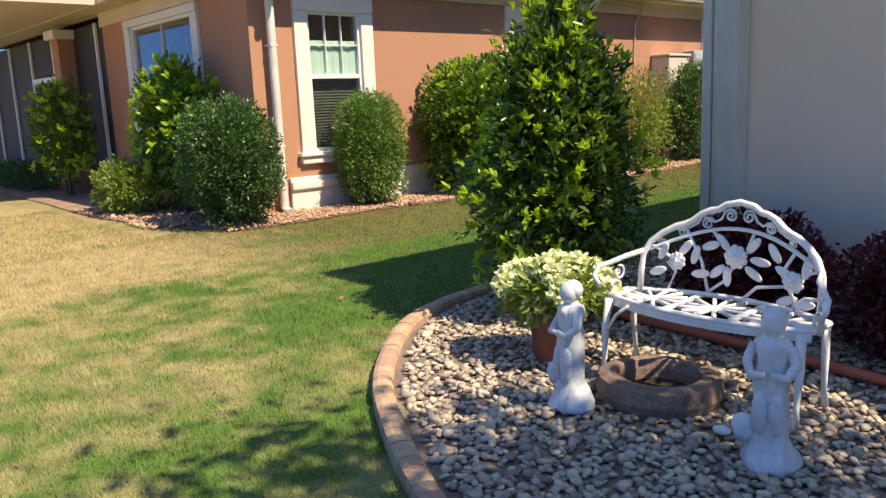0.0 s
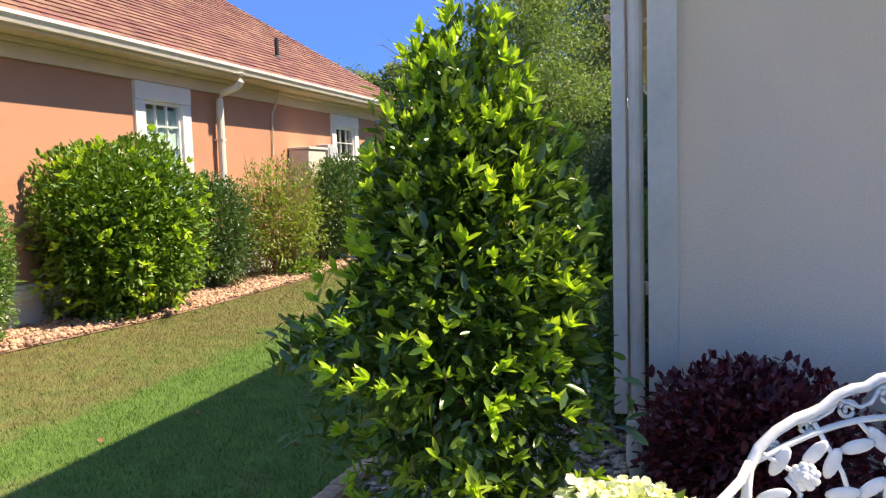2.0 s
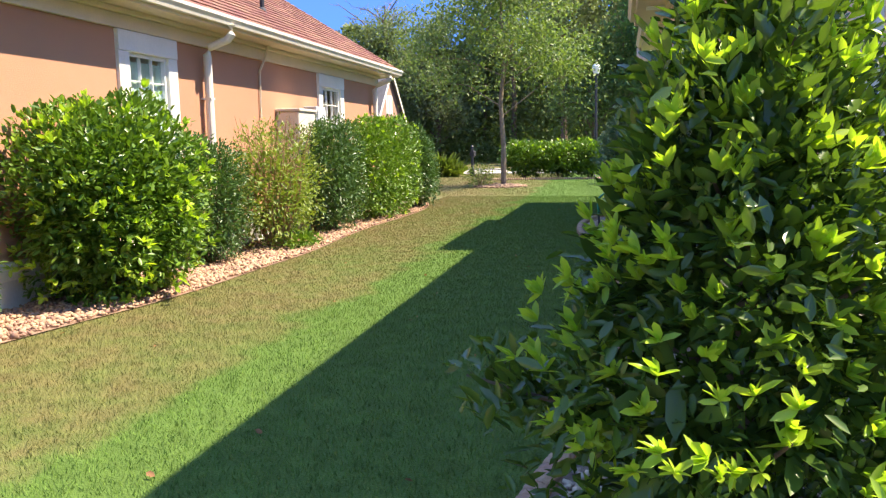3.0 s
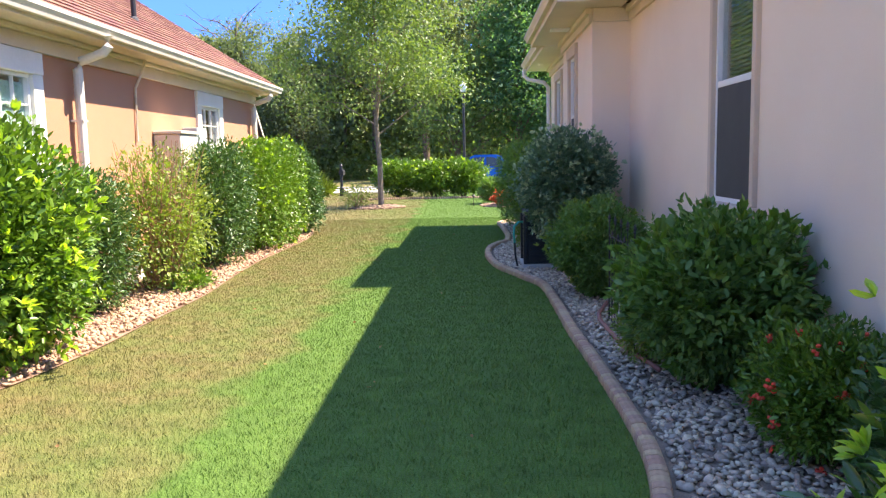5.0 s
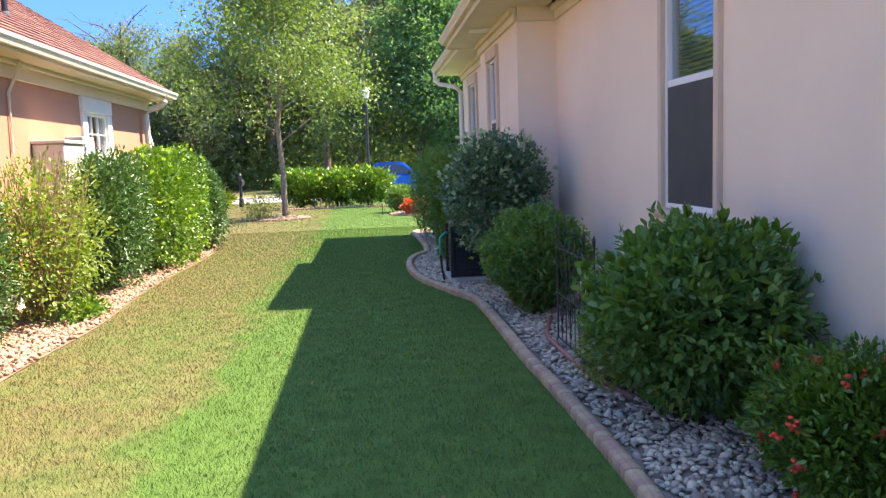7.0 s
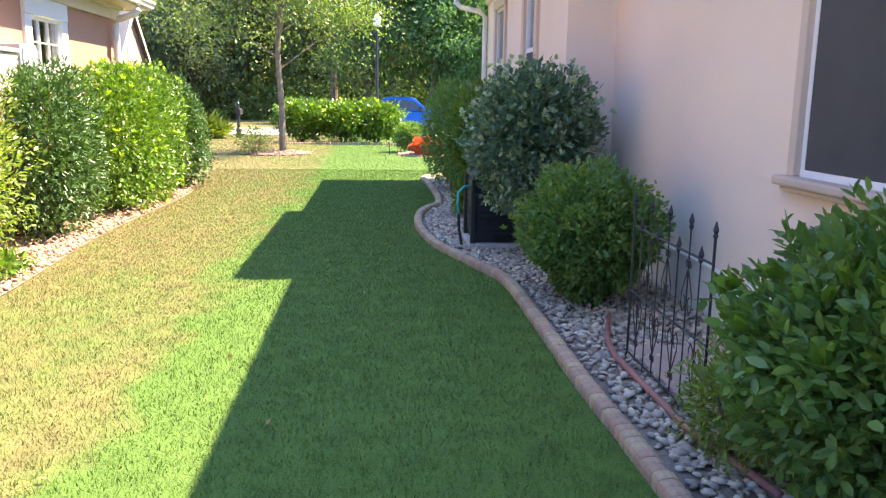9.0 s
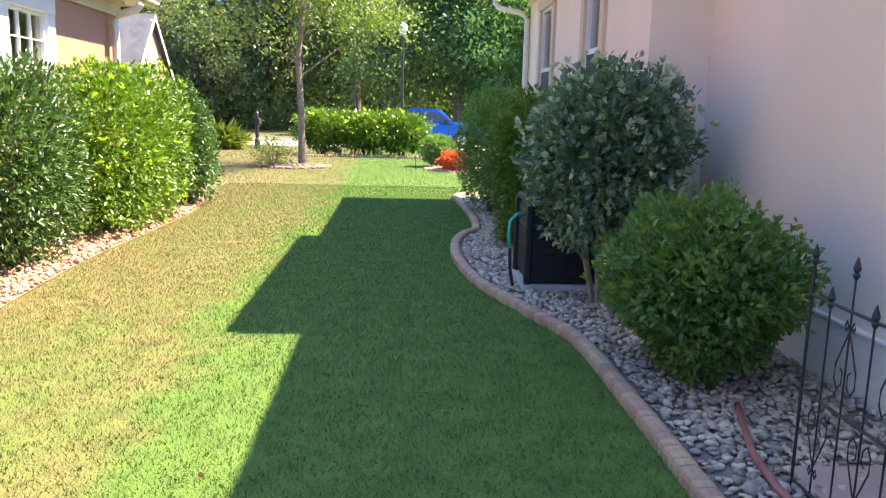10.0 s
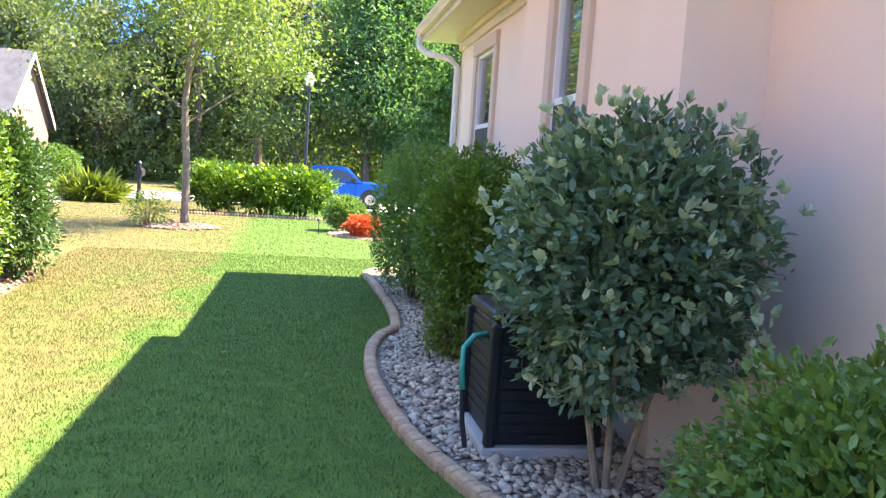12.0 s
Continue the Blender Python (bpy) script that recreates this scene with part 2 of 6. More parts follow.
RED_BLOOM = mat("red_bloom", (0.65, 0.06, 0.03), 0.6, 0.15, 9, 0.0)
WHITE_BLOOM = leaf_mat("cream_bloom", (0.66, 0.68, 0.42), (0.82, 0.82, 0.66), 0.7, 0.25, 0.2)
LEAF_MAGNOLIA = leaf_mat("glossy_leaf", (0.035, 0.08, 0.018), (0.11, 0.19, 0.032), 0.25, 0.25, 0.7)
LEAF_NEW = leaf_mat("new_leaf", (0.24, 0.42, 0.04), (0.45, 0.58, 0.075), 0.3, 0.4)
LEAF_BRIGHT = leaf_mat("bright_leaf", (0.04, 0.105, 0.015), (0.155, 0.27, 0.032), 0.33, 0.22)
LEAF_MID = leaf_mat("mid_leaf", (0.062, 0.138, 0.037), (0.175, 0.30, 0.075), 0.45, 0.3)
LEAF_DARK = leaf_mat("dark_leaf", (0.03, 0.08, 0.025), (0.085, 0.165, 0.045), 0.35, 0.2)
LEAF_SILVER = leaf_mat("silver_leaf", (0.24, 0.34, 0.20), (0.52, 0.60, 0.42), 0.5, 0.2)
LEAF_GUAVA = leaf_mat("guava_leaf", (0.055, 0.125, 0.07), (0.17, 0.265, 0.16), 0.4, 0.2)
# near-black: the shade inside the planter ring is put into this colour
SHADED_SOIL = mat("shaded_hollow_soil", (0.03, 0.02, 0.014), 0.95, 0.3, 8, 0.6, 60)
LEAF_OLIVE = leaf_mat("olive_leaf", (0.10, 0.17, 0.03), (0.26, 0.33, 0.07), 0.45, 0.35)
LEAF_PLUM = leaf_mat("plum_leaf", (0.05, 0.010, 0.018), (0.16, 0.025, 0.045), 0.4, 0.2)
LEAF_RED = leaf_mat("red_leaf", (0.45, 0.05, 0.03), (0.60, 0.14, 0.06), 0.5, 0.3)
LEAF_SPRING = leaf_mat("spring_leaf", (0.085, 0.14, 0.042), (0.19, 0.265, 0.085), 0.5, 0.38)
LEAF_WOODS = leaf_mat("woods_leaf", (0.125, 0.165, 0.085), (0.20, 0.25, 0.13), 0.75, 0.35)
LEAF_PINE = leaf_mat("pine_leaf", (0.11, 0.16, 0.08), (0.30, 0.35, 0.21), 0.6, 0.3)
LEAF_OAK = leaf_mat("dark_oak_leaf", (0.05, 0.125, 0.06), (0.14, 0.27, 0.12), 0.6, 0.45)
LEAF_DROP = leaf_mat("dry_leaf", (0.25, 0.10, 0.05), (0.42, 0.22, 0.10), 0.8, 0.2)


# ---- mesh helpers ----
class Geo:
    def __init__(self):
        self.v, self.f = [], []

    def add(self, verts, faces):
        o = len(self.v)
        self.v.extend([tuple(p) for p in verts])
        self.f.extend([tuple(i + o for i in q) for q in faces])
        return self

    def box(self, x0, x1, y0, y1, z0, z1, bev=0.0):
        b = bev
        if b <= 0:
            vs = [(x, y, z) for z in (z0, z1) for y in (y0, y1) for x in (x0, x1)]
            return self.add(vs, [(0, 2, 3, 1), (4, 5, 7, 6), (0, 1, 5, 4), (2, 6, 7, 3), (0, 4, 6, 2), (1, 3, 7, 5)])
        bm = bmesh.new()
        bmesh.ops.create_cube(bm, size=1)
        for v in bm.verts:
            v.co = ((x0, x1)[v.co.x > 0], (y0, y1)[v.co.y > 0], (z0, z1)[v.co.z > 0])
        bmesh.ops.bevel(bm, geom=bm.edges[:], offset=b, segments=2, profile=0.5, affect="EDGES")
        bm.verts.index_update()
        self.add([v.co for v in bm.verts], [[v.index for v in f.verts] for f in bm.faces])
        bm.free()
        return self

    def tube(self, pts, radii, sides=6, caps=True):
        pts = [Vector(p) for p in pts]
        if isinstance(radii, (int, float)):
            radii = [radii] * len(pts)
        vs, fs = [], []
        up = Vector((0, 0, 1))
        for i, p in enumerate(pts):
            d = (pts[min(i + 1, len(pts) - 1)] - pts[max(i - 1, 0)])
            d = d.normalized() if d.length > 1e-9 else Vector((0, 0, 1))
            a = d.cross(up)
            if a.length < 0.05:
                a = d.cross(Vector((1, 0, 0.01)))
            a.normalize()
            b = a.cross(d).normalized()
            for k in range(sides):
                w = 2 * math.pi * k / sides
                vs.append(p + (a * math.cos(w) + b * math.sin(w)) * radii[i])
        for i in range(len(pts) - 1):
            for k in range(sides):
                k2 = (k + 1) % sides
                fs.append((i * sides + k, i * sides + k2, (i + 1) * sides + k2, (i + 1) * sides + k))
        if caps:
            fs.append(tuple(range(sides))[::-1])
            fs.append(tuple((len(pts) - 1) * sides + k for k in range(sides)))
        return self.add(vs, fs)

    def lathe(self, profile, cx, cy, sides=20, wobble=0.0):
        vs, fs = [], []
        for r, z in profile:
            for k in range(sides):
                w = 2 * math.pi * k / sides
                rr = r * (1 + wobble * noise.noise((math.cos(w) * 2.2, math.sin(w) * 2.2, z * 14)))
                vs.append((cx + rr * math.cos(w), cy + rr * math.sin(w), z))
        for i in range(len(profile) - 1):
            for k in range(sides):
                k2 = (k + 1) % sides
                fs.append((i * sides + k, i * sides + k2, (i + 1) * sides + k2, (i + 1) * sides + k))
        fs.append(tuple(range(sides))[::-1])
        fs.append(tuple((len(profile) - 1) * sides + k for k in range(sides)))
        return self.add(vs, fs)

    def ball(self, c, rx, ry, rz, seg=10, rings=6):
        vs, fs = [(c[0], c[1], c[2] - rz)], []
        for i in range(1, rings):
            a = -math.pi / 2 + math.pi * i / rings
            for k in range(seg):
                w = 2 * math.pi * k / seg
                vs.append((c[0] + rx * math.cos(a) * math.cos(w), c[1] + ry * math.cos(a) * math.sin(w), c[2] + rz * math.sin(a)))
        vs.append((c[0], c[1], c[2] + rz))
        for k in range(seg):
            fs.append((0, 1 + (k + 1) % seg, 1 + k))
            fs.append((len(vs) - 1, len(vs) - 1 - seg + k, len(vs) - 1 - seg + (k + 1) % seg))
        for i in range(rings - 2):
            for k in range(seg):
                a, b = 1 + i * seg + k, 1 + i * seg + (k + 1) % seg
                fs.append((a, b, b + seg, a + seg))
        return self.add(vs, fs)

    def mesh(self, name, material, smooth=False):
        me = bpy.data.meshes.new(name)
        me.from_pydata(self.v, [], self.f)
        me.materials.append(material)
        if smooth:
            me.polygons.foreach_set("use_smooth", [True] * len(me.polygons))
        me.update()
        return me


def part(name, geo, material, parent=None, label="", smooth=False):
    me = geo.mesh(name, material, smooth) if isinstance(geo, Geo) else geo
    ob = new(name, me)
    if parent is not None:
        ob.parent = parent
    return tagged(ob, label)


def thing(name, label, category, at=None, group="", kind=""):
    ob = new(name)
    ob.empty_display_size = 0.1
    if at is not None:
        ob.matrix_world = at if isinstance(at, Matrix) else Matrix.Translation(at)
    return tagged(ob, label, category, group, kind)


def fast_mesh(name, verts, faces, material, smooth=False):
    """A mesh from two arrays: places (n, 3) and corner numbers (m, k)."""
    me = bpy.data.meshes.new(name)
    verts, faces = np.asarray(verts, np.float32), np.asarray(faces, np.int32)
    m, k = faces.shape
    me.vertices.add(len(verts))
    me.vertices.foreach_set("co", verts.ravel())
    me.loops.add(m * k)
    me.loops.foreach_set("vertex_index", faces.ravel())
    me.polygons.add(m)
    me.polygons.foreach_set("loop_start", np.arange(0, m * k, k, dtype=np.int32))
    me.polygons.foreach_set("loop_total", np.full(m, k, np.int32))
    if smooth:
        me.polygons.foreach_set("use_smooth", np.ones(m, bool))
    me.materials.append(material)
    me.update(calc_edges=True)
    me.validate()
    return me


def unit(a):
    return a / np.maximum(np.linalg.norm(a, axis=1, keepdims=True), 1e-9)


def leaves(name, pos, axis, size, slim, material, rng):
    """Folded leaves that start at pos and point along axis."""
    n = len(pos)
    axis = unit(axis)
    side = unit(np.cross(axis, rng.normal(size=(n, 3)) * 0.6 + np.array([0, 0, 1.0])))
    up = np.cross(side, axis)
    L = size * rng.uniform(0.6, 1.3, (n, 1))
    W = L * slim * 0.5
    if np.max(size) < 0.2 and slim >= 0.35:
        # near foliage: an oval blade with a folded midrib and a drooping tip
        droop = L * rng.uniform(0.02, 0.16, (n, 1))
        ring = [pos, pos + axis * L * 0.30 + side * W * 0.85 + up * L * 0.07, pos + axis * L * 0.72 + side * W * 0.80 + up * L * 0.05 - up * droop * 0.6,
                pos + axis * L - up * droop, pos + axis * L * 0.72 - side * W * 0.80 + up * L * 0.05 - up * droop * 0.6, pos + axis * L * 0.30 - side * W * 0.85 + up * L * 0.07]
        v = np.stack(ring, 1).reshape(-1, 3)
        i = np.arange(n)[:, None] * 6
        f = np.concatenate([i + np.array([q]) for q in ([0, 1, 2], [0, 2, 3], [0, 3, 4], [0, 4, 5])], 1).reshape(-1, 3)
        return fast_mesh(name, v, f, material)
    a = pos
    b = pos + axis * L * 0.45 + side * W + up * L * 0.10
    c = pos + axis * L - up * L * 0.12
    d = pos + axis * L * 0.45 - side * W + up * L * 0.10
    v = np.stack([a, b, c, d], 1).reshape(-1, 3)
    i = np.arange(n)[:, None] * 4
    f = np.concatenate([i + np.array([[0, 1, 2]]), i + np.array([[0, 2, 3]])], 1).reshape(-1, 3)
    return fast_mesh(name, v, f, material)


def crown(rng, n, centre, radii, power=2.2, lump=0.18, freq=2.2, inner=0.45, shape=None):
    """Places and outward directions in a lumpy rounded crown, most of them near its skin."""
    d = unit(rng.normal(size=(n, 3)))
    k = (np.abs(d) ** power).sum(1, keepdims=True) ** (-1 / power)
    seed = rng.uniform(0, 50)
    lumps = np.array([noise.noise((x * freq + seed, y * freq, z * freq)) + 0.5 * noise.noise((x * freq * 2.6, y * freq * 2.6 + seed, z * freq * 2.6)) for x, y, z in d])[:, None]
    r = k * (1 + lump * 1.35 * lumps + 0.09 * rng.uniform(0, 1, (n, 1)) ** 9) * (1 - (1 - inner) * rng.uniform(0, 1, (n, 1)) ** 2.4)
    q = d * r
    if shape is not None:
        q[:, :2] *= shape(q[:, 2:3])
    return np.asarray(centre) + q * np.asarray(radii), d


def shrub(name, label, x, y, rx, ry, z0, z1, leaf, size, n, slim=0.5, power=2.3, lump=0.22, freq=2.9, seed=1, stems=5, stem_mat=None,
          tips=None, tip_n=0, bloom=None, bloom_n=0, shape=None, lift=0.35, spread=0.45, stem_top=0.55, cat="shrub", ground_z=0.0, tip_size=1.25):
    rng = np.random.default_rng(seed)
    ob = thing(name, label, cat, (x, y, ground_z))
    cz, rz = (z0 + z1) / 2, (z1 - z0) / 2
    core = max(200, n // 4)
    p1, d1 = crown(rng, n, (0, 0, cz), (rx, ry, rz), power, lump, freq, 0.55, shape)
    p2, d2 = crown(rng, core, (0, 0, cz), (rx * 0.72, ry * 0.72, rz * 0.78), power, lump, freq, 0.3, shape)
    pos = np.concatenate([p1, p2])
    ax = np.concatenate([d1, d2]) + rng.normal(size=(n + core, 3)) * 0.7 + np.array([0, 0, lift])
    sz = np.concatenate([np.full((n, 1), size), np.full((core, 1), size * 1.8)])
    keep = pos[:, 2] > 0.02
    part("foliage", leaves("foliage", pos[keep], ax[keep], sz[keep], slim, leaf, rng), None, ob)
    if tips and tip_n:
        c, d = crown(rng, tip_n, (0, 0, cz), (rx * 1.03, ry * 1.03, rz * 1.03), power, lump, freq, 0.97, shape)
        c = np.repeat(c, 7, 0)
        d = np.repeat(d, 7, 0) * 0.7 + rng.normal(size=(len(c), 3)) * 0.55 + np.array([0, 0, 0.75])
        tagged(part("new_growth", leaves("new_growth", c, d, size * tip_size, slim, tips, rng), None, ob, "bright fresh leaf tips"), kind="stuff")
    if bloom and bloom_n:
        c, d = crown(rng, bloom_n, (0, 0, cz), (rx * 1.02, ry * 1.02, rz * 1.02), power, lump, freq, 0.97, shape)
        for p in c:
            g = Geo()
            for j in range(5):
                o = rng.normal(size=3) * 0.012
                g.ball(p + o, 0.014, 0.014, 0.011, 6, 4)
            part("blossom", g, bloom, ob, "small red blossom")
    for s in range(stems):
        a = 2 * math.pi * (s + rng.uniform(-0.3, 0.3)) / max(stems, 1)
        top = Vector((math.cos(a) * rx * spread, math.sin(a) * ry * spread, z0 + (z1 - z0) * stem_top))
        b = Vector((math.cos(a) * 0.05, math.sin(a) * 0.05, -0.02))
        g = Geo().tube([b, b.lerp(top, 0.4) + Vector((0, 0, 0.04)), top], [0.022, 0.015, 0.006], 6)
        part("stem", g, stem_mat or BARK, ob)
    return ob


def wall_panel(geo, along, fixed, thick, u0, u1, z0, z1, holes):
    """A wall with openings, along x or y, from fixed to fixed + thick."""
    cuts = sorted({u0, u1, *[h[0] for h in holes], *[h[1] for h in holes]})
    lo, hi = min(fixed, fixed + thick), max(fixed, fixed + thick)
    for a, b in zip(cuts, cuts[1:]):
        spans, z = [], z0
        for h in sorted((h for h in holes if h[0] < b - 1e-6 and h[1] > a + 1e-6), key=lambda q: q[2]):
            spans.append((z, h[2]))
            z = h[3]
        spans.append((z, z1))
        for s, e in spans:
            if e - s > 1e-6:
                if along == "y":
                    geo.box(lo, hi, a, b, s, e)
                else:
                    geo.box(a, b, lo, hi, s, e)
    return geo


def window(name, m, w, z0, z1, cols, rows, mid, trim=0.2, head=0.24, sill=0.12, trim_mat=None, fill=None, low_fill=None, label="", screen=False, split=1):
    """A sash window in an opening of width w from z0 to z1. In its own space u runs along the wall and -v points out."""
    trim_mat = trim_mat or TRIM_WHITE
    ob = thing(name, label, "window", m, kind="structure")
    t = 0.045
    if trim:
        part("side_trim", Geo().box(-w / 2 - trim, -w / 2, -t, 0.03, z0, z1, 0.008), trim_mat, ob)
        part("side_trim", Geo().box(w / 2, w / 2 + trim, -t, 0.03, z0, z1, 0.008), trim_mat, ob)
        part("head_trim", Geo().box(-w / 2 - trim, w / 2 + trim, -t - 0.012, 0.03, z1 + 0.002, z1 + head, 0.01), trim_mat, ob)
    if sill:
        g = Geo().box(-w / 2 - trim - 0.06, w / 2 + trim + 0.06, -0.11, 0.05, z0 - 0.06, z0 - 0.002, 0.015)
        g.box(-w / 2 - trim - 0.02, w / 2 + trim + 0.02, -0.075, 0.02, z0 - sill, z0 - 0.062, 0.015)
        part("window_sill", g, trim_mat, ob)
    fr = 0.042
    g = Geo()
    g.box(-w / 2, -w / 2 + fr, 0.0, 0.09, z0, z1)
    g.box(w / 2 - fr, w / 2, 0.0, 0.09, z0, z1)
    g.box(-w / 2 + fr, w / 2 - fr, 0.0, 0.09, z0, z0 + fr)
    g.box(-w / 2 + fr, w / 2 - fr, 0.0, 0.09, z1 - fr, z1)
    part("window_frame", g, VINYL, ob)
    zm = z0 + (z1 - z0) * mid if mid else z0 + fr
    if mid:
        part("meeting_rail", Geo().box(-w / 2 + fr, w / 2 - fr, 0.005, 0.07, zm - 0.03, zm + 0.03, 0.005), VINYL, ob)
    a, b = -w / 2 + fr, w / 2 - fr
    for (s, e, y) in ([(z0 + fr, zm - 0.03, 0.025), (zm + 0.03, z1 - fr, 0.045)] if mid else [(z0 + fr, z1 - fr, 0.04)]):
        pane = part("pane", Geo().box(a, b, y, y + 0.006, s, e), GLASS, ob)
        pane.visible_shadow = False
    for (s, e, r) in ([(zm + 0.03, z1 - fr, rows)] + ([(z0 + fr, zm - 0.03, rows)] if mid and split > 1 else [])) if rows else []:
        for c in range(1, cols):
            u = a + (b - a) * c / cols
            part("muntin", Geo().box(u - 0.007, u + 0.007, 0.012, 0.052, s, e), VINYL, ob)
        for k in range(1, r):
            z = s + (e - s) * k / r
            part("muntin", Geo().box(a, b, 0.014, 0.050, z - 0.007, z + 0.007), VINYL, ob)
    if fill:
        lo, hi, fm = fill
        g = Geo()
        cnt = max(8, int(w / 0.05))
        vs = []
        for k in range(cnt + 1):
            u = a + (b - a) * k / cnt
            dv = 0.066 + 0.008 * math.sin(k * 1.9)
            vs += [(u, dv, z0 + (z1 - z0) * lo), (u, dv, z0 + (z1 - z0) * hi)]
        g.add(vs, [(2 * k, 2 * k + 2, 2 * k + 3, 2 * k + 1) for k in range(cnt)])
        part("curtain", g, fm, ob, "pale curtain behind the glass")
    if screen and mid:
        part("insect_screen", Geo().box(a, b, 0.006, 0.012, z0 + fr, zm - 0.03), WINDOW_SCREEN, ob, "grey insect screen over the lower sash")
    if low_fill:
        g = Geo()
        lo, hi, fm = low_fill
        z = z0 + (z1 - z0) * lo
        while z < z0 + (z1 - z0) * hi:
            g.box(a, b, 0.11, 0.14, z, z + 0.022)
            z += 0.04
        part("blind", g, fm, ob, "horizontal slat blind behind the glass")
    return ob


# ---- ground ----
g = Geo()
g.add([(-400, -300, 0), (400, -300, 0), (400, 41.2, 0), (-400, 41.2, 0)], [(0, 1, 2, 3)])
g.add([(-400, 48.4, 0), (400, 48.4, 0), (400, 600, 0), (-400, 600, 0)], [(0, 1, 2, 3)])
g.add([(-400, 41.2, -0.08), (400, 41.2, -0.08), (400, 48.4, -0.08), (-400, 48.4, -0.08)], [(0, 1, 2, 3)])
tagged(part("ground", g, LAWN), "mown lawn with straw-coloured dry patches", "lawn", kind="structure")
g = Geo().box(-400, 400, 41.45, 48.15, -0.3, -0.05)
tagged(part("road", g, ROADM), "sunlit pale concrete residential street", "road", kind="structure")
for a, b in ((41.1, 41.45), (48.15, 48.5)):
    g = Geo()
    g.box(-120, 120, a, b, -0.2, 0.03, 0.02)
    tagged(part("kerbstone", g, CONCRETE), "pale concrete street kerb along the lawn", "kerb", kind="structure")
tagged(part("driveway", Geo().box(-22, -12.6, 27.0, 41.1, -0.1, 0.012), ROADM), "pale concrete driveway beside the lawn", "driveway", kind="structure")

# ---- planting beds ----
KERB_LINE = [(3.2, 1.5), (1.2, 1.12), (0.0, 1.12), (-1.0, 1.28), (-2.05, 1.72), (-2.68, 2.05), (-3.13, 2.36), (-3.60, 2.83), (-3.85, 3.2),
             (-4.01, 3.67), (-4.05, 4.2), (-3.99, 4.8), (-3.80, 5.7), (-3.64, 6.7), (-3.63, 8.2), (-3.67, 9.8), (-3.67, 11.2), (-3.70, 12.4),
             (-3.92, 13.2), (-4.22, 14.3), (-4.33, 15.5), (-4.28, 16.5), (-4.12, 17.2), (-3.92, 17.7), (-3.84, 19.0), (-3.88, 21.0), (-3.90, 21.8), (-3.6, 22.3), (-2.7, 22.5)]
LEFT_LINE = [(-18.5, 3.8), (-14.5, 3.8), (-11.5, 3.7), (-9.6, 3.98), (-8.6, 4.2), (-8.42, 5.1), (-8.5, 6.2), (-8.34, 7.4), (-8.15, 8.4), (-8.06, 9.4), (-8.05, 10.6),
             (-8.0, 12.1), (-8.1, 13.6), (-8.18, 15.3), (-8.12, 17.2), (-8.12, 19.2), (-8.4, 20.9), (-9.0, 21.6), (-9.6, 21.8)]


def curve_pts(pts, step):
    """A smooth line through the points, cut at even steps."""
    p = [Vector((*q, 0)) for q in pts]
    out = []
    for i in range(len(p) - 1):
        a, b, c, d = p[max(i - 1, 0)], p[i], p[i + 1], p[min(i + 2, len(p) - 1)]
        for k in range(24):
            t = k / 24
            out.append(0.5 * (2 * b + (c - a) * t + (2 * a - 5 * b + 4 * c - d) * t * t + (3 * b - a - 3 * c + d) * t ** 3))
    out.append(p[-1])
    res, left = [(out[0], (out[1] - out[0]).normalized())], step
    for a, b in zip(out, out[1:]):
        l = (b - a).length
        while left <= l and l > 0:
            res.append((a.lerp(b, left / l), (b - a).normalized()))
            left += step
        left -= l
    return res


kerb_path = curve_pts(KERB_LINE, 0.072)
left_path = curve_pts(LEFT_LINE, 0.3)


def strip_sheet(path, edge_fn, z, material, name, every=4):
    g = Geo()
    ps = [p for p, d in path[::every]]
    vs = []
    for p in ps:
        e = edge_fn(p)
        vs += [(p.x, p.y, z), (e[0], e[1], z)]
    g.add(vs, [(2 * i, 2 * i + 1, 2 * i + 3, 2 * i + 2) for i in range(len(ps) - 1)])
    return part(name, g, material)


WALL_FACE = (-2.31, -2.85, -2.63)


def right_edge(p):
    if p.y < 4.6 and p.x > -4.06:
        return (max(p.x * 0.35, -2.55) if p.x < 0 else p.x, 4.84)
    return (WALL_FACE[0] if p.y < 13.9 else (WALL_FACE[1] if p.y < 17.4 else WALL_FACE[2]), max(p.y, 4.84))


gravel = tagged(strip_sheet(kerb_path, right_edge, 0.018, SOIL, "gravel_bed"), "bed of grey and tan river stones behind a kerb", "gravel bed", kind="structure")
rockbed = tagged(strip_sheet(left_path, lambda p: (-9.38 if p.y > 5.2 else p.x, max(p.y, 5.18) if p.y < 5.2 else p.y), 0.014, MULCH_BASE, "rock_bed", 1),
                 "bed of broken pinkish rock along the pink house", "rock bed", kind="structure")


def inside_right(x, y):
    if y > 4.84 and x > -2.34:
        return False
    if y > 13.9 and x > (-2.87 if y < 17.4 else -2.65):
        return False
    best = min(kerb_path, key=lambda q: (q[0].x - x) ** 2 + (q[0].y - y) ** 2)
    q, d = best
    return (d.x * (y - q.y) - d.y * (x - q.x)) < -0.10


def stone_shapes(seed, count, flat):
    rng = np.random.default_rng(seed)
    res = []
    for k in range(count):
        bm = bmesh.new()
        bmesh.ops.create_icosphere(bm, subdivisions=1, radius=1)
        s = rng.uniform(0, 90)
        for v in bm.verts:
            v.co *= 1 + 0.16 * noise.noise(v.co * 1.4 + Vector((s, 0, 0)))
            v.co.x *= 1.25
            v.co.z *= flat
        bm.verts.index_update()
        res.append((np.array([v.co for v in bm.verts]), np.array([[v.index for v in f.verts] for f in bm.faces])))
        bm.free()
    return res


SHAPES = stone_shapes(5, 6, 0.5)


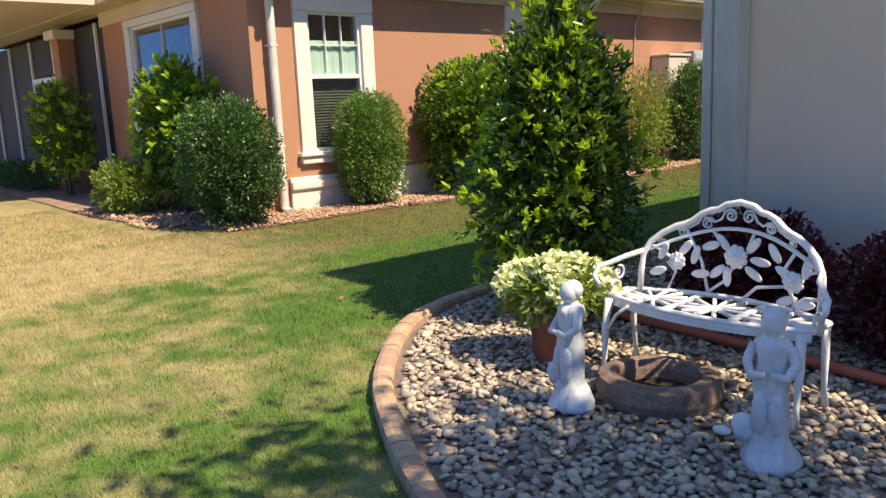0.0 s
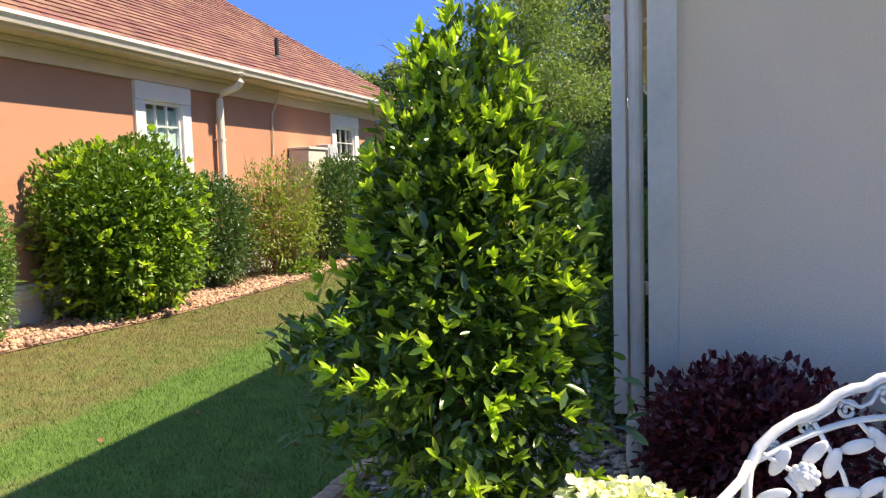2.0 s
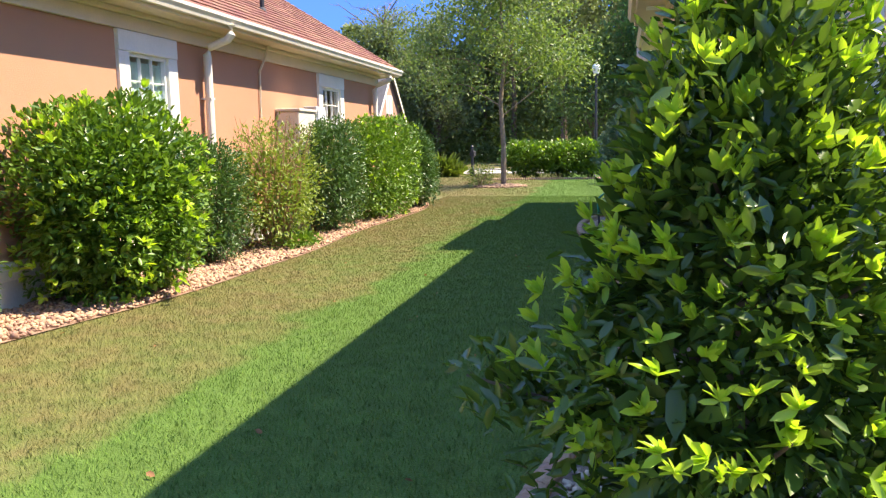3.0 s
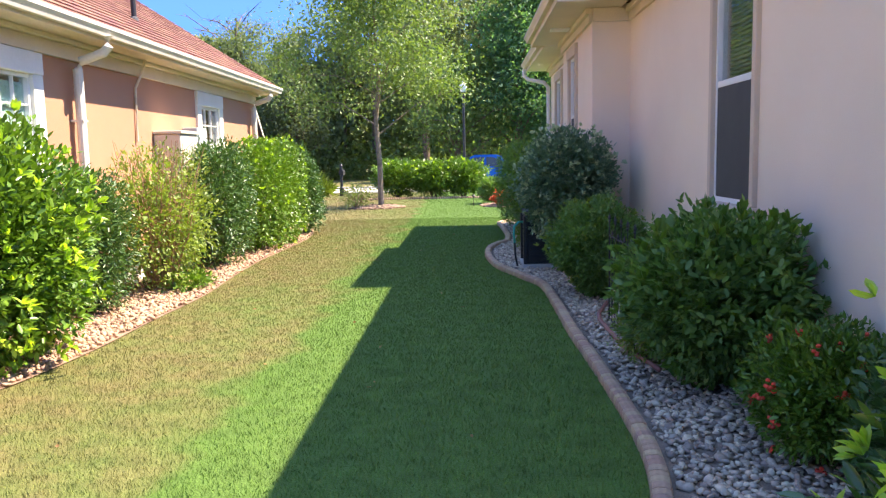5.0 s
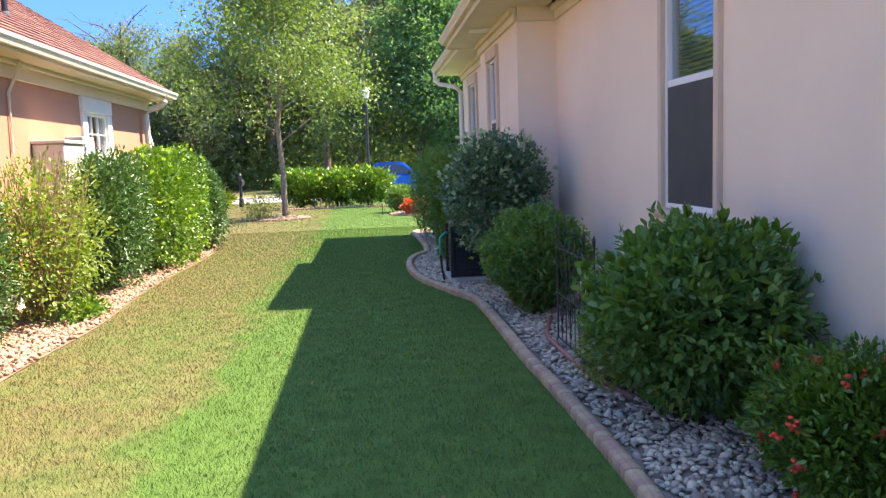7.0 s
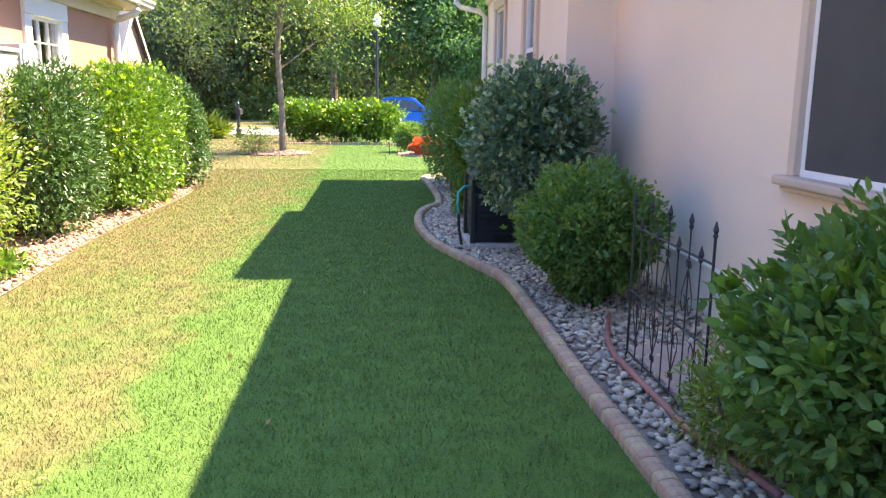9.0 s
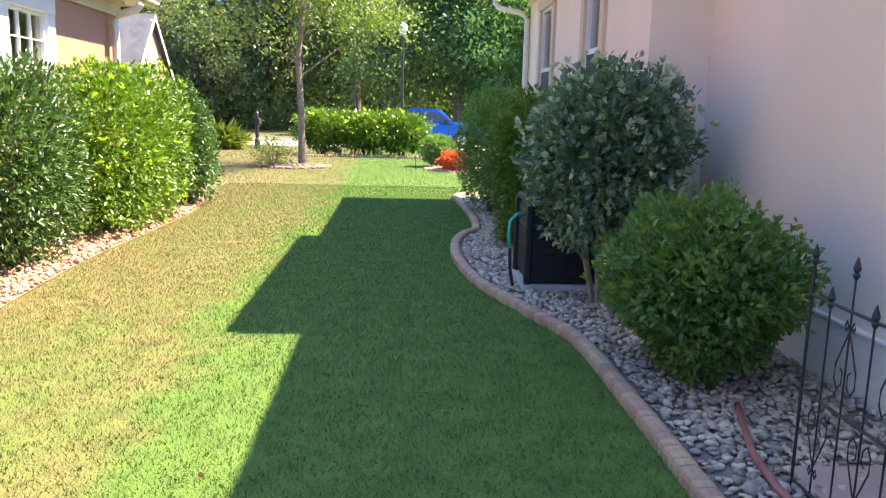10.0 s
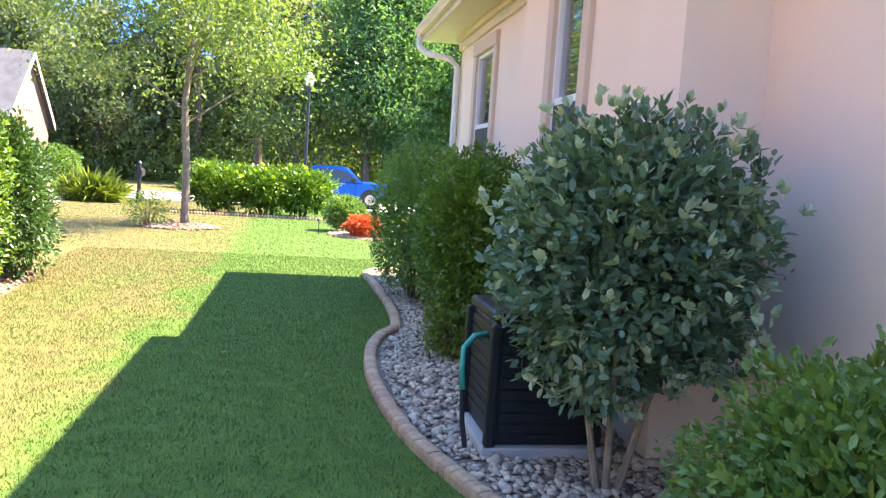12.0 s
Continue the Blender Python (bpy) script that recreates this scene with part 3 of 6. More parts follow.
def scatter_stones(name, places, sizes, material, parent, seed, tilt=0.35, shapes=SHAPES):
    rng = np.random.default_rng(seed)
    vs, fs, o = [], [], 0
    for (x, y, z), s in zip(places, sizes):
        v, f = shapes[rng.integers(len(shapes))]
        r = Euler((rng.normal() * tilt, rng.normal() * tilt, rng.uniform(0, 6.28))).to_matrix()
        vs.append(v @ np.array(r).T * s + np.array([x, y, z]))
        fs.append(f + o)
        o += len(v)
    return tagged(part(name, fast_mesh(name, np.concatenate(vs), np.concatenate(fs), material, True), None, parent), kind="stuff")


def fill_stones(seed, n, box, test, lo, hi):
    rng = np.random.default_rng(seed)
    pl, sz = [], []
    while len(pl) < n:
        x, y = rng.uniform(box[0], box[1]), rng.uniform(box[2], box[3])
        if test(x, y):
            s = rng.uniform(lo, hi) * (1.5 if rng.uniform() < 0.08 else 1)
            pl.append((x, y, 0.02 + s * 0.25 + rng.uniform(0, 0.012)))
            sz.append(s)
    return pl, sz


pl, sz = fill_stones(1, 15000, (-4.1, 1.2, 1.1, 4.84), inside_right, 0.011, 0.022)
scatter_stones("river_stones", pl, sz, STONE, gravel, 2)
pl, sz = fill_stones(3, 15000, (-4.4, -2.2, 4.84, 22.4), inside_right, 0.015, 0.027)
scatter_stones("river_stones", pl, sz, STONE, gravel, 4)

left_np = [p for p, d in left_path]


def inside_left(x, y):
    if y < 5.2 and x < -9.4:
        return y > 3.7
    q = min(left_np, key=lambda a: (a.x - x) ** 2 + (a.y - y) ** 2)
    return x < q.x - 0.02 if y > 5 else (y > q.y if x < -9 else x < q.x)


CHIPS = stone_shapes(11, 6, 0.6)
pl, sz = fill_stones(5, 13500, (-9.38, -7.95, 4.2, 21.5), inside_left, 0.012, 0.028)
scatter_stones("pink_rocks", pl, sz, CHIP, rockbed, 6, 0.5, CHIPS)
pl, sz = fill_stones(7, 900, (-12.5, -9.3, 3.7, 5.15), inside_left, 0.016, 0.036)
scatter_stones("pink_rocks", pl, sz, CHIP, rockbed, 8, 0.5, CHIPS)

# ---- right house ----
WR = -2.30


def house_right():
    g = Geo()
    th = 0.22
    win = [(8.95, 10.0, 1.23, 3.30)]
    wall_panel(g, "y", WR, th, 5.068, 13.95, 0, 3.80, win)
    wall_panel(g, "x", 4.848, 0.22, -2.62, 11.0, 0, 3.80, [])
    tagged(part("wall_south", g, STUCCO_CREAM), "cream stucco wall of the near house", "wall", kind="structure")
    g = Geo()
    wall_panel(g, "y", -2.84, th, 13.95, 17.40, 0, 3.80, [(15.60, 16.34, 1.35, 3.30)])
    wall_panel(g, "x", 13.95, th, -2.84 + th, WR + th, 0, 3.80, [])
    wall_panel(g, "x", 17.18, th, -2.84 + th, -2.62 + th, 0, 3.80, [])
    wall_panel(g, "y", -2.62, th, 17.40, 21.75, 0, 3.80, [(19.48, 20.48, 1.35, 3.30)])
    wall_panel(g, "x", 21.75 - th, th, -2.62 + th, 11.0, 0, 3.80, [])
    wall_panel(g, "y", 11.0, th, 4.85, 21.75, 0, 3.80, [])
    tagged(part("wall_west", g, STUCCO_CREAM), "cream stucco walls stepping along the lawn", "wall", kind="structure")
    g = Geo()
    g.box(-2.62, WR - 0.003, 5.07, 5.3, 0.0, 3.80)
    tagged(part("corner_pier", g, STUCCO_CREAM), "cream stucco pier at the house corner", "wall", kind="structure")
    # base band along the foot of the wall
    g = Geo()
    g.box(WR - 0.03, WR - 0.003, 5.31, 13.94, 0.0, 0.40, 0.006)
    g.box(WR - 0.045, WR - 0.003, 5.31, 13.94, 0.402, 0.43, 0.008)
    g.box(WR + 0.01, 11.0, 4.815, 4.847, 0.0, 0.25, 0.006)
    tagged(part("baseboard", g, TRIM_WHITE), "off-white base band along the stucco wall", "baseboard", kind="structure")
    # crown moulding under the soffit
    for nm, (x, y0, y1) in {"a": (WR, 5.16, 13.82), "b": (-2.84, 13.92, 17.42), "c": (-2.62, 17.42, 21.77)}.items():
        g = Geo()
        g.box(x - 0.05, x - 0.003, y0, y1, 3.55, 3.66, 0.01)
        g.box(x - 0.10, x - 0.003, y0, y1, 3.66, 3.74, 0.012)
        tagged(part("trim", g, TRIM_CREAM), "cream crown moulding below the eave", "trim", kind="structure")
    g = Geo().box(-2.84, WR, 13.88, 13.947, 3.55, 3.74, 0.01)
    tagged(part("trim", g, TRIM_CREAM), "cream crown moulding below the eave", "trim", kind="structure")
    tagged(part("ceiling", Geo().box(WR + 0.05, 10.9, 4.9, 21.5, 3.74, 3.79), TRIM_WHITE), "white ceiling inside the house", "ceiling", kind="structure")
    tagged(part("floor", Geo().box(WR + 0.23, 10.9, 5.1, 21.3, 0.02, 0.06), DARK_ROOM), "dark floor inside the house", "floor", kind="structure")
    # eaves: soffit, fascia, gutter; the roof above
    roof = thing("roof", "hipped roof of red-brown shingles with cream eaves", "roof", kind="structure")
    ze = 3.74
    eaves = [(-2.87, WR, 4.35, 13.3), (-3.42, -2.84, 13.3, 17.75), (-3.18, -2.62, 17.75, 22.3)]
    for x, xw, y0, y1 in eaves:
        part("soffit", Geo().box(x + 0.02, xw + 0.4, y0 + 0.02, y1 - 0.02, ze, ze + 0.03), TRIM_CREAM, roof)
        part("fascia", Geo().box(x, x + 0.03, y0, y1, ze - 0.02, ze + 0.17, 0.006), TRIM_CREAM, roof)
        gg = Geo()
        prof = [(0, 0.0), (-0.07, 0.0), (-0.085, 0.04), (-0.12, 0.08), (-0.12, 0.115), (-0.105, 0.115), (-0.1, 0.09), (-0.01, 0.09)]
        vs = [(x - 0.003 + a, yy, ze + 0.055 + b) for yy in (y0, y1) for a, b in prof]
        k = len(prof)
        gg.add(vs, [(i, (i + 1) % k, k + (i + 1) % k, k + i) for i in range(k)] + [tuple(range(k))[::-1], tuple(range(k, 2 * k))])
        part("gutter", gg, TRIM_CREAM, roof)
    for x0, x1, y, s in ((-3.42, -2.87, 13.3, -1), (-2.87, 11.4, 4.35, -1), (-3.42, -3.18, 17.75, 1)):
        part("fascia", Geo().box(x0, x1, y - 0.03, y, ze - 0.02, ze + 0.17, 0.006), TRIM_CREAM, roof)
    part("soffit", Geo().box(-2.9, 11.4, 4.37, 4.9, ze + 0.001, ze + 0.031), TRIM_CREAM, roof)
    gg = Geo()
    z1, pitch = ze + 0.17, 0.55
    for x, y0, y1 in ((-2.90, 4.33, 22.0), (-3.45, 13.28, 17.77), (-3.21, 17.70, 22.32)):
        hi = 4.0
        run = 7.0 if y1 - y0 > 10 else 2.0
        gg.add([(x, y0, z1), (x, y1, z1), (x + run, y1 - min(run, (y1 - y0) / 2) , z1 + pitch * run), (x + run, y0 + min(run, (y1 - y0) / 2), z1 + pitch * run),
                (x, y0, z1 + 0.03), (x, y1, z1 + 0.03), (x + run, y1 - min(run, (y1 - y0) / 2), z1 + pitch * run + 0.03), (x + run, y0 + min(run, (y1 - y0) / 2), z1 + pitch * run + 0.03)],
               [(0, 1, 2, 3), (4, 7, 6, 5), (0, 4, 5, 1), (0, 3, 7, 4), (1, 5, 6, 2)])
    gg.add([(-2.90, 4.33, z1), (11.4, 4.33, z1), (4.4, 11.33, z1 + pitch * 7), (-2.90, 22, z1), (11.4, 22, z1), (4.4, 15, z1 + pitch * 7)],
           [(0, 1, 2), (1, 4, 5, 2), (3, 5, 4), (0, 2, 5, 3)])
    for x, y0, y1 in ((-3.45, 13.28, 17.77), (-3.21, 17.70, 22.32)):
        gg.add([(x, y0, z1), (x + 2, y0 + 2, z1 + pitch * 2), (x + 4, y0, z1)], [(0, 2, 1)])
        gg.add([(x, y1, z1), (x + 2, y1 - 2, z1 + pitch * 2), (x + 4, y1, z1)], [(0, 1, 2)])
    part("shingle_plane", gg, SHINGLE, roof)
    part("soffit_vent", Geo().box(-3.25, -2.95, 15.55, 15.85, ze - 0.03, ze - 0.003, 0.006), VINYL, roof, "small slatted white soffit vent")
    # windows on the lawn side
    mw = Matrix.Translation((WR, 9.475, 0)) @ pose(0, 0, 0, 0, 0, -90)
    window("window_1", mw, 1.05, 1.23, 3.30, 1, 0, 0.52, 0.08, 0.12, 0.10, STUCCO_TRIM, None, (0.0, 1.0, BLIND_GREY), "tall white sash window in the cream wall", screen=True)
    mw = Matrix.Translation((-2.84, 15.97, 0)) @ pose(0, 0, 0, 0, 0, -90)
    window("window_2", mw, 0.74, 1.35, 3.30, 1, 0, 0.5, 0.16, 0.18, 0.1, STUCCO_TRIM, None, (0.0, 1.0, BLIND_GREY), "narrow white sash window in the cream wall", screen=True)
    mw = Matrix.Translation((-2.62, 19.98, 0)) @ pose(0, 0, 0, 0, 0, -90)
    window("window_3", mw, 1.0, 1.35, 3.30, 1, 0, 0.5, 0.16, 0.18, 0.1, STUCCO_TRIM, None, (0.0, 1.0, BLIND_GREY), "white sash window near the far corner", screen=True)
    # downspouts at the near corner
    d = thing("downspout", "ribbed cream downspout running into a black drain adapter", "downspout")
    for k in range(9):
        part("rib", Geo().box(-2.633 + k * 0.0145, -2.624 + k * 0.0145, 4.7045, 4.83, 0.34, 3.74), METAL_WHITE, d)
    part("pipe", Geo().box(-2.63, -2.505, 4.708, 4.84, 0.345, 3.735), METAL_WHITE, d)
    part("drain_adapter", Geo().box(-2.65, -2.48, 4.68, 4.846, 0.0, 0.35, 0.015), IRON, d, "black plastic drain adapter")
    part("paper_label", Geo().box(-2.59, -2.53, 4.672, 4.678, 0.28, 0.305), PAPER, d, "small white label")
    d = thing("pipe", "round cream conduit pipe with a wider foot", "pipe")
    part("upright", Geo().tube([(-2.69, 4.82, 0.30), (-2.69, 4.82, 3.74)], 0.035, 12), METAL_WHITE, d)
    part("foot", Geo().lathe([(0.035, 0.36), (0.055, 0.30), (0.058, 0.10), (0.045, 0.05), (0.04, 0.0)], -2.69, 4.82, 16), METAL_WHITE, d)
    d = thing("corner_board", "flat cream corner board beside the downspout", "corner board")
    part("board", Geo().box(-2.80, -2.735, 4.80, 4.98, 0.33, 3.73, 0.01), METAL_WHITE, d)
    part("bracket", Geo().box(-2.735, -2.62, 4.90, 4.95, 0.9, 0.96), METAL_WHITE, d)
    part("bracket", Geo().box(-2.735, -2.62, 4.90, 4.95, 2.9, 2.96), METAL_WHITE, d)
    d = thing("downspout", "cream downspout with a curved elbow at the far corner", "downspout")
    part("pipe", Geo().tube([(-3.24, 22.1, 3.78), (-3.24, 22.1, 3.62), (-3.14, 22.03, 3.52), (-2.80, 21.75, 3.42), (-2.69, 21.68, 3.3), (-2.69, 21.68, 0.05)], 0.05, 10), METAL_WHITE, d)
    part("strap", Geo().box(-2.75, -2.623, 21.62, 21.74, 1.9, 1.93), METAL_WHITE, d)
    tagged(part("wall_spigot", Geo().box(-1.26, -1.16, 4.76, 4.845, 1.02, 1.12, 0.012), METAL_WHITE), "small cream outlet box on the stucco wall", "outlet box")


STUCCO_TRIM = mat("stucco_trim", (0.62, 0.49, 0.37), 0.8, 0.06, 1.0, 0.3, 120)
house_right()

# ---- left house ----
WL = -9.40


def house_left():
    g = Geo()
    th = -0.22
    w1, w2, w3 = (6.06, 6.95, 0.80, 2.68), (10.14, 10.97, 0.80, 2.68), (16.38, 17.38, 1.98, 2.68)
    wall_panel(g, "y", WL, th, 5.20, 20.0, 0, 3.05, [w1, w2, w3])
    tagged(part("wall_east", g, STUCCO_PINK), "salmon-pink stucco wall of the neighbouring house", "wall", kind="structure")
    g = Geo()
    wall_panel(g, "x", 5.20, 0.22, -14.6, WL - 0.22, 0, 3.05, [(-13.3, -11.0, 0.85, 2.8)])
    wall_panel(g, "x", 20.0 - 0.22, 0.22, -24.0, WL - 0.22, 0, 3.05, [])
    wall_panel(g, "y", -24.0, 0.22, 5.2, 19.78, 0, 3.05, [])
    wall_panel(g, "x", 7.4, 0.22, -23.78, -14.6, 0, 3.05, [])
    tagged(part("wall_gable", g, STUCCO_PINK), "salmon-pink stucco walls in shade", "wall", kind="structure")
    tagged(part("ceiling", Geo().box(-23.9, WL - 0.05, 5.25, 19.9, 3.0, 3.045), TRIM_WHITE), "white ceiling inside the house", "ceiling", kind="structure")
    tagged(part("floor", Geo().box(-23.7, WL - 0.23, 5.45, 19.7, 0.02, 0.06), DARK_ROOM), "dark floor inside the house", "floor", kind="structure")
    # plinth band
    g = Geo()
    g.box(WL + 0.003, WL + 0.06, 5.62, 20.0, 0.0, 0.30, 0.01)
    g.box(WL + 0.003, WL + 0.10, 5.62, 20.0, 0.30, 0.42, 0.02)
    g.box(WL + 0.003, WL + 0.05, 5.62, 20.0, 0.42, 0.47, 0.01)
    tagged(part("baseboard", g, TRIM_WHITE), "moulded white plinth along the pink wall", "baseboard", kind="structure")
    # frieze board and soffit mouldings
    g = Geo()
    g.box(WL + 0.003, WL + 0.05, 5.20, 20.0, 2.93, 3.10, 0.01)
    g.box(WL + 0.003, WL + 0.12, 5.20, 20.0, 3.10, 3.16, 0.012)
    g.box(-14.6, WL + 0.05, 5.15, 5.197, 2.93, 3.16, 0.01)
    tagged(part("trim", g, TRIM_CREAM), "cream frieze board below the eave", "trim", kind="structure")
    roof = thing("roof", "hipped roof of red-brown shingles with white gutters", "roof", kind="structure")
    xe, ze, ye = -8.98, 3.16, 20.45
    part("soffit", Geo().box(WL - 0.1, xe, 4.75, ye, ze, ze + 0.03), TRIM_CREAM, roof)
    part("soffit", Geo().box(-24.4, WL - 0.1, 4.72, 5.3, ze, ze + 0.03), TRIM_CREAM, roof)
    part("fascia", Geo().box(xe, xe + 0.025, 4.72, ye, ze - 0.01, ze + 0.15, 0.005), TRIM_CREAM, roof)
    part("fascia", Geo().box(-24.4, xe, 4.69, 4.72, ze - 0.01, ze + 0.15, 0.005), TRIM_CREAM, roof)
    part("fascia", Geo().box(-24.4, xe, ye, ye + 0.03, ze - 0.01, ze + 0.15, 0.005), TRIM_CREAM, roof)
    prof = [(0, 0.0), (0.06, 0.0), (0.075, 0.04), (0.105, 0.08), (0.105, 0.12), (0.095, 0.12), (0.09, 0.09), (0.01, 0.09)]
    k = len(prof)
    gg = Geo().add([(xe + 0.028 + a, yy, ze + 0.03 + b) for yy in (4.7, ye + 0.03) for a, b in prof],
                   [(i, k + i, k + (i + 1) % k, (i + 1) % k) for i in range(k)] + [tuple(range(k)), tuple(range(k, 2 * k))[::-1]])
    part("gutter", gg, METAL_WHITE, roof)
    # roof planes
    z1, pitch = ze + 0.15, 0.70
    x0, x1, y0, y1 = -24.4, xe + 0.05, 4.69, ye + 0.05
    r = (x1 - x0) / 2
    mid = (y0 + y1) / 2
    gg = Geo().add([(x1, y0, z1), (x1, y1, z1), (x1 - r, y1 - r, z1 + pitch * r), (x1 - r, y0 + r, z1 + pitch * r), (x0, y0, z1), (x0, y1, z1)],
                   [(0, 1, 2, 3), (1, 5, 2), (5, 4, 3, 2), (4, 0, 3)])
    part("deck", gg, SHINGLE, roof)
    n = Vector((pitch, 0, 1)).normalized()
    sl = Vector((-1, 0, pitch)).normalized()
    rows, wide = 54, 0.30
    near, far = [], Geo()
    for i in range(rows):
        a = i * 0.15
        d = a / math.sqrt(1 + pitch * pitch)
        ylo, yhi = y0 + d, y1 - d
        y = ylo - random.uniform(0, wide)
        while y < yhi:
            s, e = max(y, ylo) + 0.004, min(y + wide, yhi) - 0.004
            if e - s > 0.03:
                p = Vector((x1 + 0.012, 0, z1)) + sl * a
                q = p + sl * 0.158
                h0, h1 = 0.018 + random.uniform(0, 0.006), 0.005
                vs = [p + n * 0.002, p + n * h0, q + n * h1]
                corners = [(v.x, yy, v.z) for v in vs for yy in (s, e)]
                fs = [(0, 1, 3, 2), (2, 3, 5, 4), (0, 2, 4), (1, 5, 3)]
                if i < 7 and 8.4 < s < 20 and len(near) < 290:
                    near.append((corners, fs))
                else:
                    far.add(corners, fs)
            y += wide
    tagged(part("shingles", far, SHINGLE, roof), kind="stuff")
    for c, fs in near:
        SHINGLES.append((c, fs, roof))
    v = thing("vent_pipe", "dark roof vent pipe with a flashing", "vent pipe", (-9.72, 14.6, 3.84))
    part("pipe", Geo().tube([(0, 0, -0.05), (0, 0, 0.40)], 0.04, 12), IRON, v)
    part("flashing", Geo().lathe([(0.10, -0.10), (0.06, 0.06), (0.045, 0.08)], 0, 0, 14), SHINGLE_GREY, v)
    for nm, y, w, z0, zt, c, rw, mid, fill, lab in (("window_4", 6.505, 0.89, 0.80, 2.68, 3, 2, 0.54, (0.56, 0.80, BLIND), "tall white divided sash window with teal curtain"),
                                                   ("window_5", 10.555, 0.83, 0.80, 2.68, 3, 3, 0.50, (0.05, 0.95, BLIND), "white divided sash window with drawn curtain"),
                                                   ("window_6", 16.88, 1.0, 1.98, 2.68, 3, 2, 0, None, "small high white divided window")):
        m = Matrix.Translation((WL, y, 0)) @ pose(0, 0, 0, 0, 0, 90)
        window(nm, m, w, z0, zt, c, rw, mid, 0.21, 0.245, 0.16, TRIM_WHITE, fill, (0.0, 0.5, BLIND_GREY) if nm == "window_4" else None, lab)
    m = Matrix.Translation((-12.15, 5.20, 0))
    window("window_7", m, 2.3, 0.85, 2.80, 2, 1, 0, 0.22, 0.12, 0.1, TRIM_WHITE, (0.35, 0.95, BLIND_GREY), None, "wide white double window in the shaded wall")
    for y in (5.46, 11.85, 19.55):
        d = thing("downspout", "white round-cornered downspout with a gutter elbow", "downspout", group="downspouts of the pink house")
        part("pipe", Geo().tube([(xe + 0.08, y, ze + 0.04), (xe + 0.08, y, ze - 0.08), (xe + 0.02, y, ze - 0.15), (WL + 0.16, y, ze - 0.24), (WL + 0.11, y, ze - 0.34), (WL + 0.11, y, 0.10), (WL + 0.25, y, 0.04)], 0.057, 12), METAL_WHITE, d)
        for z in (0.9, 2.2):
            part("strap", Geo().box(WL + 0.004, WL + 0.165, y - 0.055, y + 0.055, z, z + 0.025), METAL_WHITE, d)
    c = thing("conduit", "thin painted conduit climbing the pink wall", "conduit")
    part("pipe", Geo().tube([(WL + 0.03, 13.62, 2.0), (WL + 0.03, 13.65, 2.75), (WL + 0.10, 13.72, 2.95), (WL + 0.16, 13.75, 3.16)], 0.02, 8), TRIM_CREAM, c)
    b = thing("meter_box", "cream utility meter box on the pink wall", "meter box")
    part("body", Geo().box(WL + 0.003, WL + 0.42, 14.25, 15.0, 1.25, 2.12, 0.02), CREAM_METAL, b)
    part("lid", Geo().box(WL + 0.003, WL + 0.45, 14.22, 15.03, 2.122, 2.17, 0.012), CREAM_METAL, b)
    part("post", Geo().box(WL + 0.15, WL + 0.30, 14.5, 14.7, 0.0, 1.25, 0.01), CREAM_METAL, b)
    b = thing("electrical_box", "grey electrical cabinet on the pink wall", "electrical box")
    part("body", Geo().box(WL + 0.003, WL + 0.26, 15.45, 15.92, 1.2, 2.26, 0.015), GREY_METAL, b)
    part("door", Geo().box(WL + 0.262, WL + 0.28, 15.48, 15.89, 1.25, 2.2, 0.005), GREY_METAL, b)
    part("conduit", Geo().tube([(WL + 0.12, 15.7, 0.0), (WL + 0.12, 15.7, 1.2)], 0.03, 8), GREY_METAL, b)
    # deep eave over the porch
    part("porch_soffit", Geo().box(-26.0, -13.3, 3.32, 4.688, ze, ze + 0.03), TRIM_CREAM, roof)
    part("porch_fascia", Geo().box(-26.0, -13.3, 3.29, 3.318, ze - 0.03, ze + 0.17, 0.006), TRIM_CREAM, roof)
    part("porch_fascia", Geo().box(-13.298, -13.27, 3.29, 4.688, ze - 0.03, ze + 0.17, 0.006), TRIM_CREAM, roof)
    gg = Geo().add([(-26.0, 3.25, ze + 0.172), (-13.25, 3.25, ze + 0.172), (-13.25, 9.0, ze + 0.172 + 5.75 * 0.7), (-26.0, 9.0, ze + 0.172 + 5.75 * 0.7),
                    (-26.0, 3.25, ze + 0.21), (-13.25, 3.25, ze + 0.21), (-13.25, 9.0, ze + 0.21 + 5.75 * 0.7), (-26.0, 9.0, ze + 0.21 + 5.75 * 0.7)],
                   [(0, 3, 2, 1), (4, 5, 6, 7), (0, 1, 5, 4), (1, 2, 6, 5), (2, 3, 7, 6), (3, 0, 4, 7)])
    part("porch_deck", gg, SHINGLE, roof)
    # screened porch past the shaded wall
    p = thing("screened_porch", "dark screened porch with white framing and a pink pillar", "porch")
    part("pillar", Geo().box(-16.75, -16.35, 4.95, 5.35, 0, 3.05, 0.01), STUCCO_PINK, p, "pink stucco pillar with white cap")
    part("capital", Geo().box(-16.85, -16.25, 4.85, 5.45, 2.88, 3.05, 0.02), TRIM_WHITE, p)
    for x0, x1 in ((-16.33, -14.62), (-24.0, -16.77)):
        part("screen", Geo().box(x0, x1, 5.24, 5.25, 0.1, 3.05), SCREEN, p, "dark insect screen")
    for x in (-17.6, -19.2, -20.9, -22.6, -15.0):
        part("post", Geo().box(x - 0.035, x + 0.035, 5.19, 5.235, 0, 3.05), VINYL, p)
    for a, z in (((-19.2, -17.6), 2.2), ((-19.2, -17.6), 0.95), ((-19.2, -17.6), 0.2)):
        part("rail", Geo().box(a[0] + 0.036, a[1] - 0.036, 5.19, 5.235, z - 0.05, z + 0.05), VINYL, p)


SHINGLES = []
house_left()


